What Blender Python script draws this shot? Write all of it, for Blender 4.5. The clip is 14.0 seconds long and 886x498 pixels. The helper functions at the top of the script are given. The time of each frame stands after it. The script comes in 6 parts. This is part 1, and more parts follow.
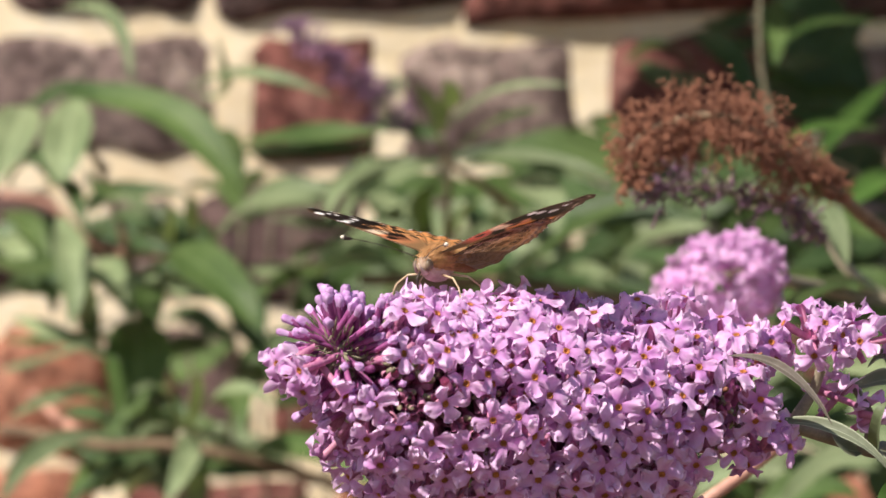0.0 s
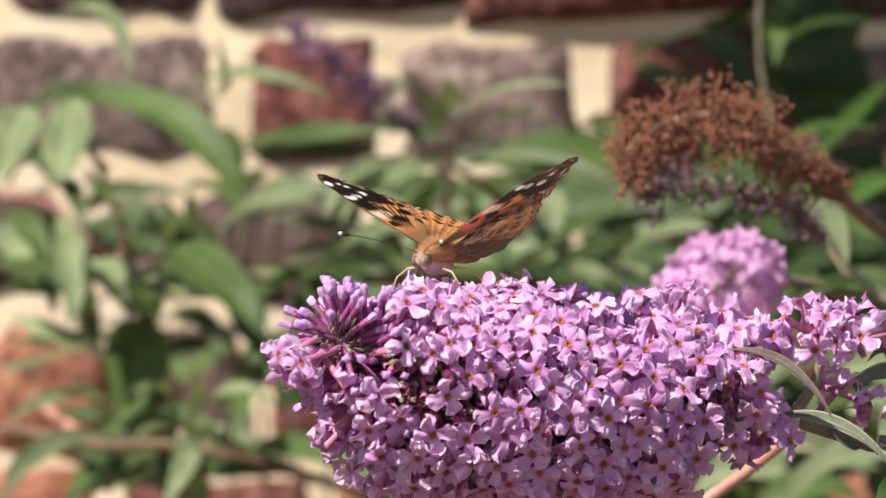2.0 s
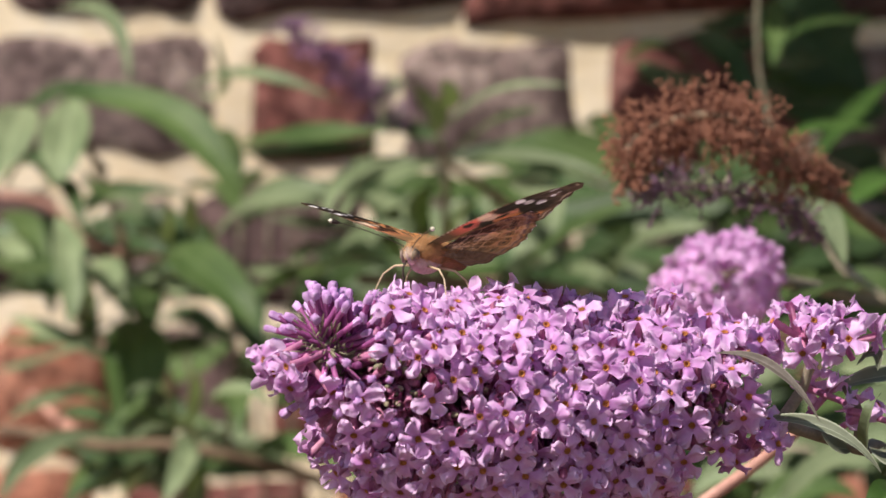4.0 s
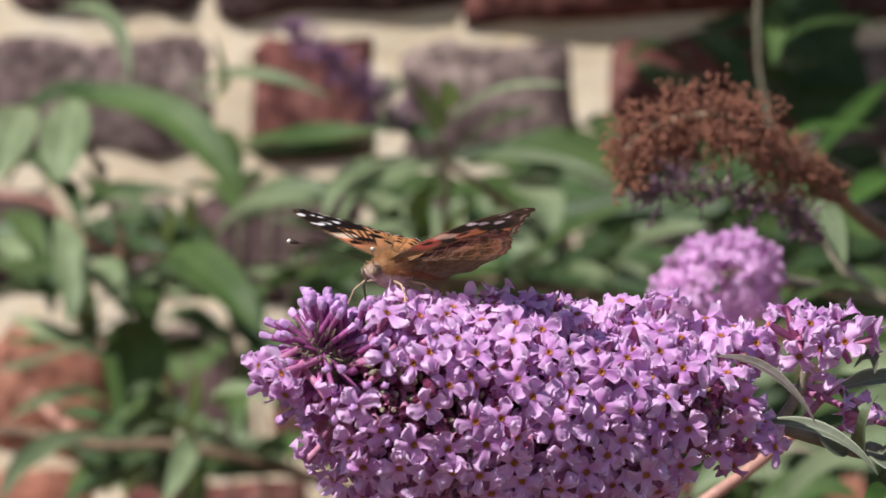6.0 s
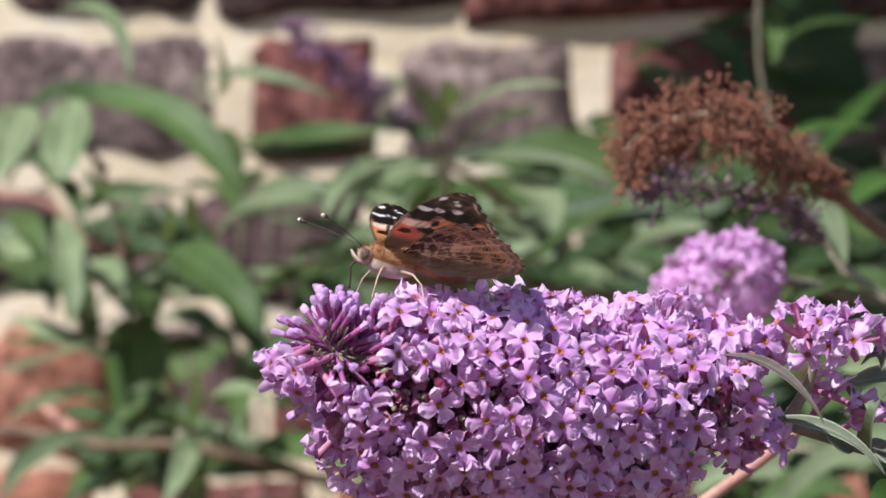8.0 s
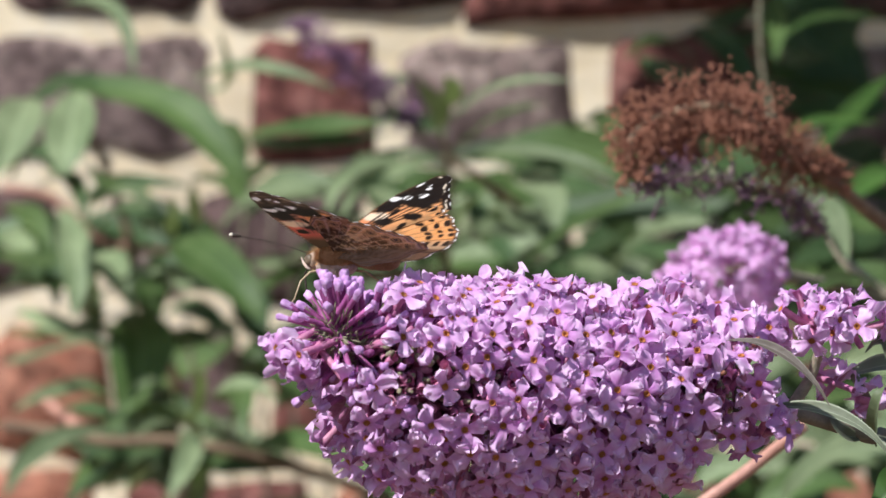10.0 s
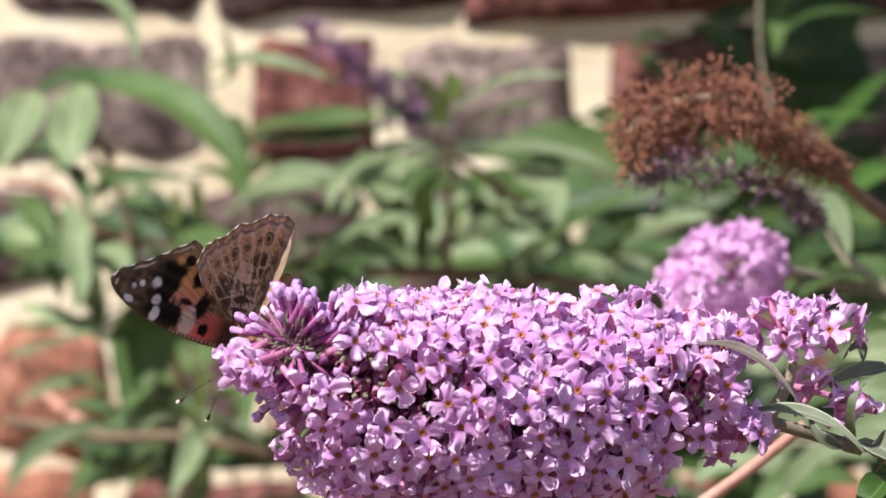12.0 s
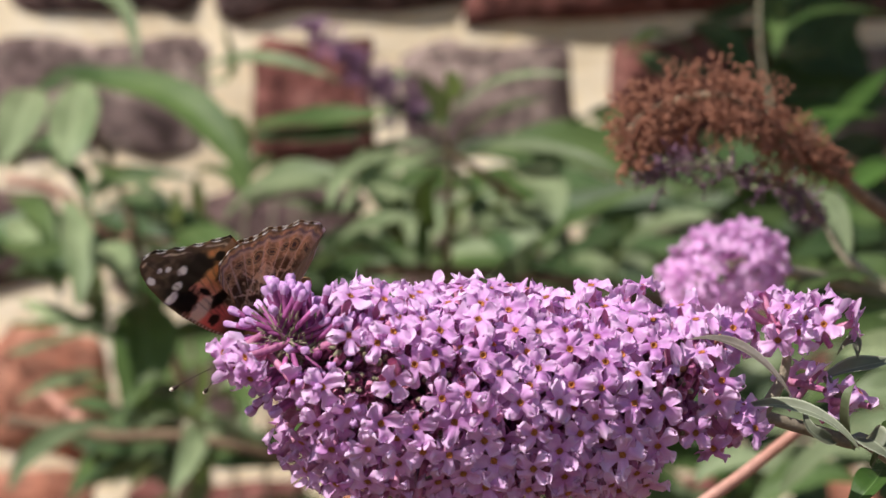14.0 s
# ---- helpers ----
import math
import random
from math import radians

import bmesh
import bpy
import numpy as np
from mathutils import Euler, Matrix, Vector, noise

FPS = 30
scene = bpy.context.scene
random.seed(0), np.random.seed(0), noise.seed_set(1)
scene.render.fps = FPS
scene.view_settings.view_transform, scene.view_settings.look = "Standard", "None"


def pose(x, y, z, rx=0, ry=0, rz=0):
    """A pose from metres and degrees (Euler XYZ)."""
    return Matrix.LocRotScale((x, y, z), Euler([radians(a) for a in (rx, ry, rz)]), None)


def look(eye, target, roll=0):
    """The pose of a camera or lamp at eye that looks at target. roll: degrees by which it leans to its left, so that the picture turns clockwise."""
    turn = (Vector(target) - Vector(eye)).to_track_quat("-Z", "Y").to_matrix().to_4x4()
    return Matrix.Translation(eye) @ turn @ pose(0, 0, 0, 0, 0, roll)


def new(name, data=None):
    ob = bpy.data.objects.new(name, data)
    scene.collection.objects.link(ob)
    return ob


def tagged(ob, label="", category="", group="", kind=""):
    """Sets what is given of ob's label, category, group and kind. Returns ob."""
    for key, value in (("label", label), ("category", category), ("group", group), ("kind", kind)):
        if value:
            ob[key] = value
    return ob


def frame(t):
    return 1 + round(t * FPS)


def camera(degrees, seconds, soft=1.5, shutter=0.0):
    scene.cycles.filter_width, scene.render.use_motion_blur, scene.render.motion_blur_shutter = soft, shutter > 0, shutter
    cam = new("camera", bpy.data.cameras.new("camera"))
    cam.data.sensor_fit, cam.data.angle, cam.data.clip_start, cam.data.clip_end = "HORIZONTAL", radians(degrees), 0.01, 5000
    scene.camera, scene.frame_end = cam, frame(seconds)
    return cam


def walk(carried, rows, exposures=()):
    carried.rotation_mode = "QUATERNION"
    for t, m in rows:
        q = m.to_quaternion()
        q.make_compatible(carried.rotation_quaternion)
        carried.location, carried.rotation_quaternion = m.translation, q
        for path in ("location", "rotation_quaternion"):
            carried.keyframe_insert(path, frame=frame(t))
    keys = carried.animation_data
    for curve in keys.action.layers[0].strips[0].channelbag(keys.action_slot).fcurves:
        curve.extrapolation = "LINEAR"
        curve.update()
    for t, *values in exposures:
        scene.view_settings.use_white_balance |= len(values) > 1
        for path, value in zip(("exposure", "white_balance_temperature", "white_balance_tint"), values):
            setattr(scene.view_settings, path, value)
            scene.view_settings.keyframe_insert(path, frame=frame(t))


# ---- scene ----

# ---------------------------------------------------------------- camera
EYE = (0.0, -0.8, 1.0)
cam = camera(11.195, 14.0, soft=1.6)
cam.data.dof.use_dof = True
cam.data.dof.focus_distance = 0.806
cam.data.dof.aperture_fstop = 42.0
walk(cam, [(0.0, look(EYE, (0, 0, 1.0))), (14.0, look(EYE, (0, 0, 1.0)))],
     exposures=[(0.0, 0.3, 6650, 14), (1.0, 0.4, 6650, 14), (2.0, 0.3, 6650, 15), (3.0, 0.09, 6550, 16), (5.5, 0.1, 6200, 17), (6.5, -0.19, 5850, 17), (7.5, -0.05, 5700, 17), (8.2, 0.16, 5850, 15), (10.5, 0.15, 5850, 12), (11.0, 0.32, 6000, 12), (11.5, 0.5, 6050, 13), (12.5, 0.46, 6250, 14), (13.0, 0.3, 6300, 15), (14.0, 0.1, 6300, 16)])

# ---------------------------------------------------------------- world and sun
SUN_DIR = Vector((-0.47, -0.47, 0.75)).normalized()
world = bpy.data.worlds.new("sky")
scene.world = world
world.use_nodes = True
wn = world.node_tree.nodes
sky = wn.new("ShaderNodeTexSky")
sky.sky_type = "NISHITA"
sky.sun_disc = False
sky.sun_elevation = math.asin(SUN_DIR.z)
sky.sun_rotation = math.atan2(SUN_DIR.x, SUN_DIR.y)
world.node_tree.links.new(sky.outputs[0], wn["Background"].inputs[0])
wn["Background"].inputs[1].default_value = 0.076
sun = new("sun", bpy.data.lights.new("sun", "SUN"))
sun.data.energy = 5.0
sun.data.angle = radians(0.53)
sun.data.color = (1.0, 0.94, 0.84)
sun.matrix_world = look(SUN_DIR * 5, (0, 0, 0))


# ---------------------------------------------------------------- material helpers
def mat_new(name):
    m = bpy.data.materials.new(name)
    m.use_nodes = True
    nt = m.node_tree
    return m, nt, nt.nodes["Principled BSDF"], nt.nodes["Material Output"]


def nd(nt, kind, **inputs):
    n = nt.nodes.new("ShaderNode" + kind)
    for k, v in inputs.items():
        n.inputs[k.replace("_", " ")].default_value = v
    return n


def ramp(nt, source, stops):
    n = nt.nodes.new("ShaderNodeValToRGB")
    els = n.color_ramp.elements
    while len(els) < len(stops):
        els.new(0.5)
    for e, (p, c) in zip(els, stops):
        e.position, e.color = p, (*c, 1)
    nt.links.new(source, n.inputs[0])
    return n.outputs[0]


def mix(nt, kind, fac, a, b):
    n = nt.nodes.new("ShaderNodeMix")
    n.data_type, n.blend_type = "RGBA", kind
    for sock, v in ((n.inputs[0], fac), (n.inputs[6], a), (n.inputs[7], b)):
        if isinstance(v, (int, float)):
            sock.default_value = v
        elif isinstance(v, tuple):
            sock.default_value = (*v, 1)
        else:
            nt.links.new(v, sock)
    return n.outputs[2]


def noise_tex(nt, scale, detail=4.0, rough=0.55, space="Object"):
    tc = nt.nodes.new("ShaderNodeTexCoord")
    n = nd(nt, "TexNoise", Scale=scale, Detail=detail, Roughness=rough)
    nt.links.new(tc.outputs[space], n.inputs["Vector"])
    return n.outputs["Fac"]


def bump(nt, bsdf, height, strength, distance):
    b = nd(nt, "Bump", Strength=strength, Distance=distance)
    nt.links.new(height, b.inputs["Height"])
    nt.links.new(b.outputs[0], bsdf.inputs["Normal"])
    return b


def translucent(nt, bsdf, out, colour, amount):
    """Mixes in light that passes through a thin sheet."""
    tr = nt.nodes.new("ShaderNodeBsdfTranslucent")
    if isinstance(colour, tuple):
        tr.inputs[0].default_value = (*colour, 1)
    else:
        nt.links.new(colour, tr.inputs[0])
    ms = nt.nodes.new("ShaderNodeMixShader")
    ms.inputs[0].default_value = amount
    nt.links.new(bsdf.outputs[0], ms.inputs[1])
    nt.links.new(tr.outputs[0], ms.inputs[2])
    nt.links.new(ms.outputs[0], out.inputs[0])


def varied(name, dark, light, scale, rough, bump_d=0.0, thin=0.0, spec=0.4, fine=6.0, rand=0.25):
    """A surface that varies at two scales and from piece to piece."""
    m, nt, b, out = mat_new(name)
    coarse = noise_tex(nt, scale, 3)
    small = noise_tex(nt, scale * fine, 5, 0.65)
    col = ramp(nt, coarse, [(0.3, dark), (0.7, light)])
    col = mix(nt, "OVERLAY", 0.45, col, ramp(nt, small, [(0.25, (0.25,) * 3), (0.75, (0.75,) * 3)]))
    info = nt.nodes.new("ShaderNodeObjectInfo")
    hsv = nt.nodes.new("ShaderNodeHueSaturation")
    mr = nd(nt, "MapRange")
    mr.inputs[3].default_value, mr.inputs[4].default_value = 1 - rand, 1 + rand
    nt.links.new(info.outputs["Random"], mr.inputs[0])
    nt.links.new(mr.outputs[0], hsv.inputs["Value"])
    nt.links.new(col, hsv.inputs["Color"])
    nt.links.new(hsv.outputs[0], b.inputs["Base Color"])
    b.inputs["Roughness"].default_value = rough
    b.inputs["Specular IOR Level"].default_value = spec
    if bump_d:
        bump(nt, b, small, 0.6, bump_d)
    if thin:
        translucent(nt, b, out, hsv.outputs[0], thin)
    return m


# ---------------------------------------------------------------- materials


def petal_mat(name, deep, dark, light, pale):
    """A petal: flushed round the throat, paling to its ruffled edge."""
    m, nt, b, out = mat_new(name)
    tc = nt.nodes.new("ShaderNodeTexCoord")
    ln = nt.nodes.new("ShaderNodeVectorMath")
    ln.operation = "LENGTH"
    nt.links.new(tc.outputs["Object"], ln.inputs[0])
    sc = nt.nodes.new("ShaderNodeMath")
    sc.operation = "MULTIPLY"
    sc.inputs[1].default_value = 250.0
    nt.links.new(ln.outputs["Value"], sc.inputs[0])
    small = noise_tex(nt, 1500, 5, 0.65)
    body = ramp(nt, noise_tex(nt, 330, 3), [(0.3, dark), (0.7, light)])
    edge = ramp(nt, sc.outputs[0], [(0.18, (1, 1, 1)), (0.34, (0, 0, 0))])
    rim = ramp(nt, sc.outputs[0], [(0.5, (0, 0, 0)), (0.95, (0.6, 0.6, 0.6))])
    col = mix(nt, "MIX", edge, body, deep)
    col = mix(nt, "MIX", rim, col, pale)
    col = mix(nt, "OVERLAY", 0.2, col, ramp(nt, small, [(0.25, (0.3,) * 3), (0.75, (0.7,) * 3)]))
    info = nt.nodes.new("ShaderNodeObjectInfo")
    hsv = nt.nodes.new("ShaderNodeHueSaturation")
    for a, b0, b1 in (("Value", 0.84, 1.12), ("Saturation", 1.15, 0.85)):
        mr = nd(nt, "MapRange")
        mr.inputs[3].default_value, mr.inputs[4].default_value = b0, b1
        nt.links.new(info.outputs["Random"], mr.inputs[0])
        nt.links.new(mr.outputs[0], hsv.inputs[a])
    nt.links.new(col, hsv.inputs["Color"])
    nt.links.new(hsv.outputs[0], b.inputs["Base Color"])
    b.inputs["Roughness"].default_value = 0.55
    b.inputs["Specular IOR Level"].default_value = 0.25
    bump(nt, b, small, 0.35, 0.0002)
    translucent(nt, b, out, hsv.outputs[0], 0.31)
    return m


M_PETAL = petal_mat("lilac petal", (0.66, 0.30, 0.66), (0.71, 0.32, 0.71), (0.89, 0.54, 0.87), (0.96, 0.77, 0.95))
M_TUBE = varied("magenta floret tube", (0.48, 0.14, 0.32), (0.72, 0.33, 0.46), 300, 0.5, 0.0001, 0.12, 0.3, 4, 0.2)
M_BUD = varied("purple bud", (0.56, 0.27, 0.60), (0.78, 0.50, 0.82), 300, 0.5, 0.0001, 0.12, 0.3, 4, 0.2)
M_BUDTUBE = varied("purple bud tube", (0.27, 0.06, 0.21), (0.45, 0.13, 0.33), 300, 0.5, 0.0001, 0.1, 0.3, 4, 0.25)
M_THROAT = varied("orange throat", (0.27, 0.085, 0.03), (0.47, 0.19, 0.06), 900, 0.6, 0, 0, 0.2, 4, 0.25)
M_CALYX = varied("grey green calyx", (0.20, 0.19, 0.11), (0.36, 0.33, 0.22), 500, 0.75, 0.0002)
M_STEM = varied("downy green stem", (0.19, 0.17, 0.12), (0.36, 0.31, 0.22), 240, 0.75, 0.0002)
M_TWIG = varied("tan twig", (0.14, 0.09, 0.055), (0.26, 0.18, 0.11), 90, 0.75, 0.0005)
M_PINKSTEM = varied("reddish stem", (0.42, 0.20, 0.14), (0.58, 0.32, 0.25), 90, 0.6, 0.0004)
M_WITHER = varied("withered brown floret", (0.22, 0.09, 0.055), (0.44, 0.20, 0.12), 300, 0.8, 0.0003, 0.1)
M_FADED = varied("faded violet bud", (0.15, 0.075, 0.12), (0.26, 0.14, 0.21), 300, 0.7, 0.0003, 0.1)
M_VIOLET = varied("violet bud", (0.21, 0.095, 0.185), (0.38, 0.21, 0.33), 300, 0.7, 0.0003, 0.1)
M_PINK = varied("pink lilac petal", (0.80, 0.44, 0.76), (0.92, 0.60, 0.88), 220, 0.55, 0.0002, 0.3, 0.25, 5, 0.15)
M_SOIL = varied("dry garden soil", (0.07, 0.045, 0.03), (0.15, 0.10, 0.07), 6, 0.95, 0.01)
M_MORTAR = varied("cream lime mortar", (0.76, 0.63, 0.43), (0.91, 0.81, 0.61), 14, 0.95, 0.004, 0, 0.2, 7, 0.0)


def leaf_mat(name, dark, light, thin=0.22, spec=0.28, rim=0.0):
    m, nt, b, out = mat_new(name)
    uv = nt.nodes.new("ShaderNodeUVMap")
    sep = nt.nodes.new("ShaderNodeSeparateXYZ")
    nt.links.new(uv.outputs[0], sep.inputs[0])
    big = noise_tex(nt, 25, 3)
    small = noise_tex(nt, 220, 5, 0.65)
    col = ramp(nt, big, [(0.3, dark), (0.7, light)])
    col = mix(nt, "OVERLAY", 0.4, col, ramp(nt, small, [(0.25, (0.3,) * 3), (0.75, (0.7,) * 3)]))
    rib = nd(nt, "MapRange")
    rib.inputs[1].default_value, rib.inputs[2].default_value = 0.0, 0.07
    rib.inputs[3].default_value, rib.inputs[4].default_value = 0.55, 0.0
    nt.links.new(sep.outputs["Y"], rib.inputs[0])
    col = mix(nt, "MIX", rib.outputs[0], col, tuple(min(1, v * 1.7 + 0.05) for v in light))
    if rim:
        col = mix(nt, "MIX", ramp(nt, sep.outputs["Y"], [(0.72, (0, 0, 0)), (0.95, (rim,) * 3)]), col, tuple(min(1, v * 1.9 + 0.06) for v in light))
    info = nt.nodes.new("ShaderNodeObjectInfo")
    hsv = nt.nodes.new("ShaderNodeHueSaturation")
    mr = nd(nt, "MapRange")
    mr.inputs[3].default_value, mr.inputs[4].default_value = 0.75, 1.3
    nt.links.new(info.outputs["Random"], mr.inputs[0])
    nt.links.new(mr.outputs[0], hsv.inputs["Value"])
    nt.links.new(col, hsv.inputs["Color"])
    nt.links.new(hsv.outputs[0], b.inputs["Base Color"])
    b.inputs["Roughness"].default_value = 0.5
    b.inputs["Specular IOR Level"].default_value = spec
    bump(nt, b, small, 0.5, 0.0008)
    translucent(nt, b, out, mix(nt, "MULTIPLY", 1.0, hsv.outputs[0], (1.2, 1.35, 0.6)), thin)
    return m


M_LEAF = leaf_mat("grey green leaf", (0.044, 0.088, 0.022), (0.105, 0.16, 0.052))
M_LEAF_PALE = leaf_mat("silvery leaf underside", (0.12, 0.168, 0.080), (0.24, 0.295, 0.16), 0.18)
M_LEAF_SILVER = leaf_mat("felted silver leaf", (0.105, 0.125, 0.078), (0.205, 0.225, 0.155), 0.08, 0.2, 0.7)
M_LEAF_DRY = leaf_mat("drying grey leaf", (0.065, 0.055, 0.045), (0.13, 0.11, 0.09), 0.08, 0.2, 0.5)
M_LEAF_FRESH = leaf_mat("fresh green leaf", (0.045, 0.11, 0.022), (0.095, 0.19, 0.042), 0.3)
# darker copy of the leaf, also used to paint leaves that lie in shade
M_LEAF_DARK = leaf_mat("deep green and shaded leaf", (0.035, 0.07, 0.025), (0.07, 0.12, 0.045), 0.15)


def brick_mat(name, c1, c2, c3):
    m, nt, b, out = mat_new(name)
    geo = nt.nodes.new("ShaderNodeObjectInfo")
    tc = nt.nodes.new("ShaderNodeTexCoord")
    add = nt.nodes.new("ShaderNodeVectorMath")
    add.operation = "ADD"
    nt.links.new(tc.outputs["Object"], add.inputs[0])
    nt.links.new(geo.outputs["Location"], add.inputs[1])
    n1 = nd(nt, "TexNoise", Scale=38.0, Detail=5.0, Roughness=0.65)
    n2 = nd(nt, "TexNoise", Scale=105.0, Detail=6.0, Roughness=0.75)
    for n in (n1, n2):
        nt.links.new(add.outputs[0], n.inputs["Vector"])
    col = ramp(nt, n1.outputs["Fac"], [(0.32, c1), (0.5, c2), (0.68, c3)])
    col = mix(nt, "OVERLAY", 0.95, col, ramp(nt, n2.outputs["Fac"], [(0.36, (0.12,) * 3), (0.64, (0.88,) * 3)]))
    nt.links.new(col, b.inputs["Base Color"])
    b.inputs["Roughness"].default_value = 0.9
    b.inputs["Specular IOR Level"].default_value = 0.2
    bump(nt, b, n2.outputs["Fac"], 0.9, 0.004)
    return m


M_BRICK = {
    "red": brick_mat("red brick", (0.11, 0.042, 0.036), (0.185, 0.072, 0.060), (0.31, 0.155, 0.13)),
    "grey": brick_mat("grey purple brick", (0.075, 0.050, 0.048), (0.20, 0.145, 0.132), (0.47, 0.37, 0.32)),
    "dark": brick_mat("burnt and shaded dark brick", (0.07, 0.045, 0.045), (0.13, 0.085, 0.08), (0.20, 0.13, 0.12)),
    "orange": brick_mat("orange brick", (0.30, 0.115, 0.07), (0.42, 0.19, 0.125), (0.54, 0.29, 0.20)),
}


# ---------------------------------------------------------------- mesh helpers
def mesh_of(bm, name, material, smooth=True):
    me = bpy.data.meshes.new(name)
    bm.to_mesh(me)
    bm.free()
    mats = material if isinstance(material, (list, tuple)) else [material]
    for m in mats:
        me.materials.append(m)
    if smooth:
        me.polygons.foreach_set("use_smooth", [True] * len(me.polygons))
    return me


def part(name, bm, material, parent, label="", smooth=True):
    ob = new(name, bm if isinstance(bm, bpy.types.Mesh) else mesh_of(bm, name, material, smooth))
    ob.parent = parent
    if label:
        tagged(ob, label)
    return ob


def thing(name, at, label, category, group="", kind=""):
    ob = new(name)
    ob.location = at
    ob.empty_display_size = 0.01
    return tagged(ob, label, category, group, kind)


def tube(bm, points, radii, sides=8, cap=True):
    """A round tube through the points."""
    pts = [Vector(p) for p in points]
    rings = []
    side = Vector((0, 0, 1))
    for i, p in enumerate(pts):
        d = (pts[min(i + 1, len(pts) - 1)] - pts[max(i - 1, 0)]).normalized()
        if abs(d.dot(side)) > 0.95:
            side = Vector((1, 0, 0)) if abs(d.x) < 0.9 else Vector((0, 1, 0))
        u = (side - d * side.dot(d)).normalized()
        v = d.cross(u)
        side = u
        rings.append([bm.verts.new(p + radii[i] * (u * math.cos(a) + v * math.sin(a)))
                      for a in (2 * math.pi * k / sides for k in range(sides))])
    for a, b in zip(rings, rings[1:]):
        for k in range(sides):
            bm.faces.new((a[k], a[(k + 1) % sides], b[(k + 1) % sides], b[k]))
    if cap:
        bm.faces.new(rings[0][::-1])
        bm.faces.new(rings[-1])
    return rings


def smooth_path(points, n):
    """Catmull-Rom through the points, n steps for each span."""
    p = [Vector(q) for q in points]
    p = [2 * p[0] - p[1], *p, 2 * p[-1] - p[-2]]
    out = []
    for i in range(1, len(p) - 2):
        for k in range(n):
            t = k / n
            a, b, c, d = p[i - 1], p[i], p[i + 1], p[i + 2]
            out.append(0.5 * (2 * b + (c - a) * t + (2 * a - 5 * b + 4 * c - d) * t * t + (3 * b - a - 3 * c + d) * t ** 3))
    return out + [p[-2]]


def stalk(name, points, r0, r1, material, parent, label="", sides=8, n=5):
    path = smooth_path(points, n)
    bm = bmesh.new()
    tube(bm, path, [r0 + (r1 - r0) * i / (len(path) - 1) for i in range(len(path))], sides)
    return part(name, bm, material, parent, label)


def frame_to(at, d, spin=0.0):
    """A pose at a place whose z axis is d."""
    q = Vector(d).normalized().to_track_quat("Z", "Y")
    return Matrix.Translation(at) @ q.to_matrix().to_4x4() @ Matrix.Rotation(spin, 4, "Z")


def leaf(parent, base, tip, width, sag=0.1, facing=(0, -0.8, 0.6), material=None, fold=0.25, mid=None, wave=0.05, label="",
         full=0.45, name="leaf"):
    """A lance-shaped leaf from base to tip; sag lifts its middle, facing is the way its upper side looks."""
    base, tip = Vector(base), Vector(tip)
    axis = tip - base
    length = axis.length
    up = Vector(facing)
    up = (up - axis * up.dot(axis) / axis.length_squared).normalized()
    lift = Vector((0, 0, 1))
    lift = (lift - axis * lift.dot(axis) / axis.length_squared)
    rnd = random.Random(int(abs(base.x * 7919 + tip.z * 104729 + width * 1e5) * 1e4))
    ph = rnd.uniform(0, 6.28)
    n, k = 18, 4
    bm = bmesh.new()
    uvl = bm.loops.layers.uv.new("UVMap")
    ctr = base + axis * 0.5 + lift * sag * length * 1.2 if mid is None else Vector(mid) * 2 - (base + tip) * 0.5
    rows = []
    for i in range(n + 1):
        t = i / n
        c = base * (1 - t) ** 2 + ctr * 2 * t * (1 - t) + tip * t * t
        d = ((ctr - base) * (1 - t) + (tip - ctr) * t).normalized()
        nrm = (up - d * up.dot(d)).normalized()
        side = d.cross(nrm)
        e = t ** (math.log(0.5) / math.log(full))
        w = 0.5 * width * max(0.02, (math.sin(math.pi * e)) ** 0.8) * (1 + 0.04 * math.sin(9 * t + ph))
        row = []
        for j in range(-k, k + 1):
            s = j / k
            ripple = wave * width * abs(s) * math.sin(11 * t + ph + (1.5 if s > 0 else 0))
            row.append(bm.verts.new(c + side * s * w * math.cos(fold * abs(s)) + nrm * (abs(s) * w * fold + ripple)))
        rows.append(row)
    for i in range(n):
        for j in range(2 * k):
            f = bm.faces.new((rows[i][j], rows[i + 1][j], rows[i + 1][j + 1], rows[i][j + 1]))
            for lp, (a, b) in zip(f.loops, ((i, j), (i + 1, j), (i + 1, j + 1), (i, j + 1))):
                lp[uvl].uv = (a / n, abs(b / k - 1))
    return part(name, bm, material or M_LEAF, parent, label)


# ---------------------------------------------------------------- ground and wall
bm = bmesh.new()
bmesh.ops.create_grid(bm, x_segments=60, y_segments=60, size=60)
for v in bm.verts:
    v.co.z = -0.02 + 0.03 * noise.noise(v.co * 0.7)
tagged(part("ground", bm, M_SOIL, None), "dry brown garden soil below the shrub", "ground", kind="structure")

WALL_Y = 1.60
COURSE, JOINT = 0.0765, 0.020
wall = thing("wall_north", (0, 0, 0), "old red and grey brick wall with wide cream mortar joints", "wall", kind="structure")


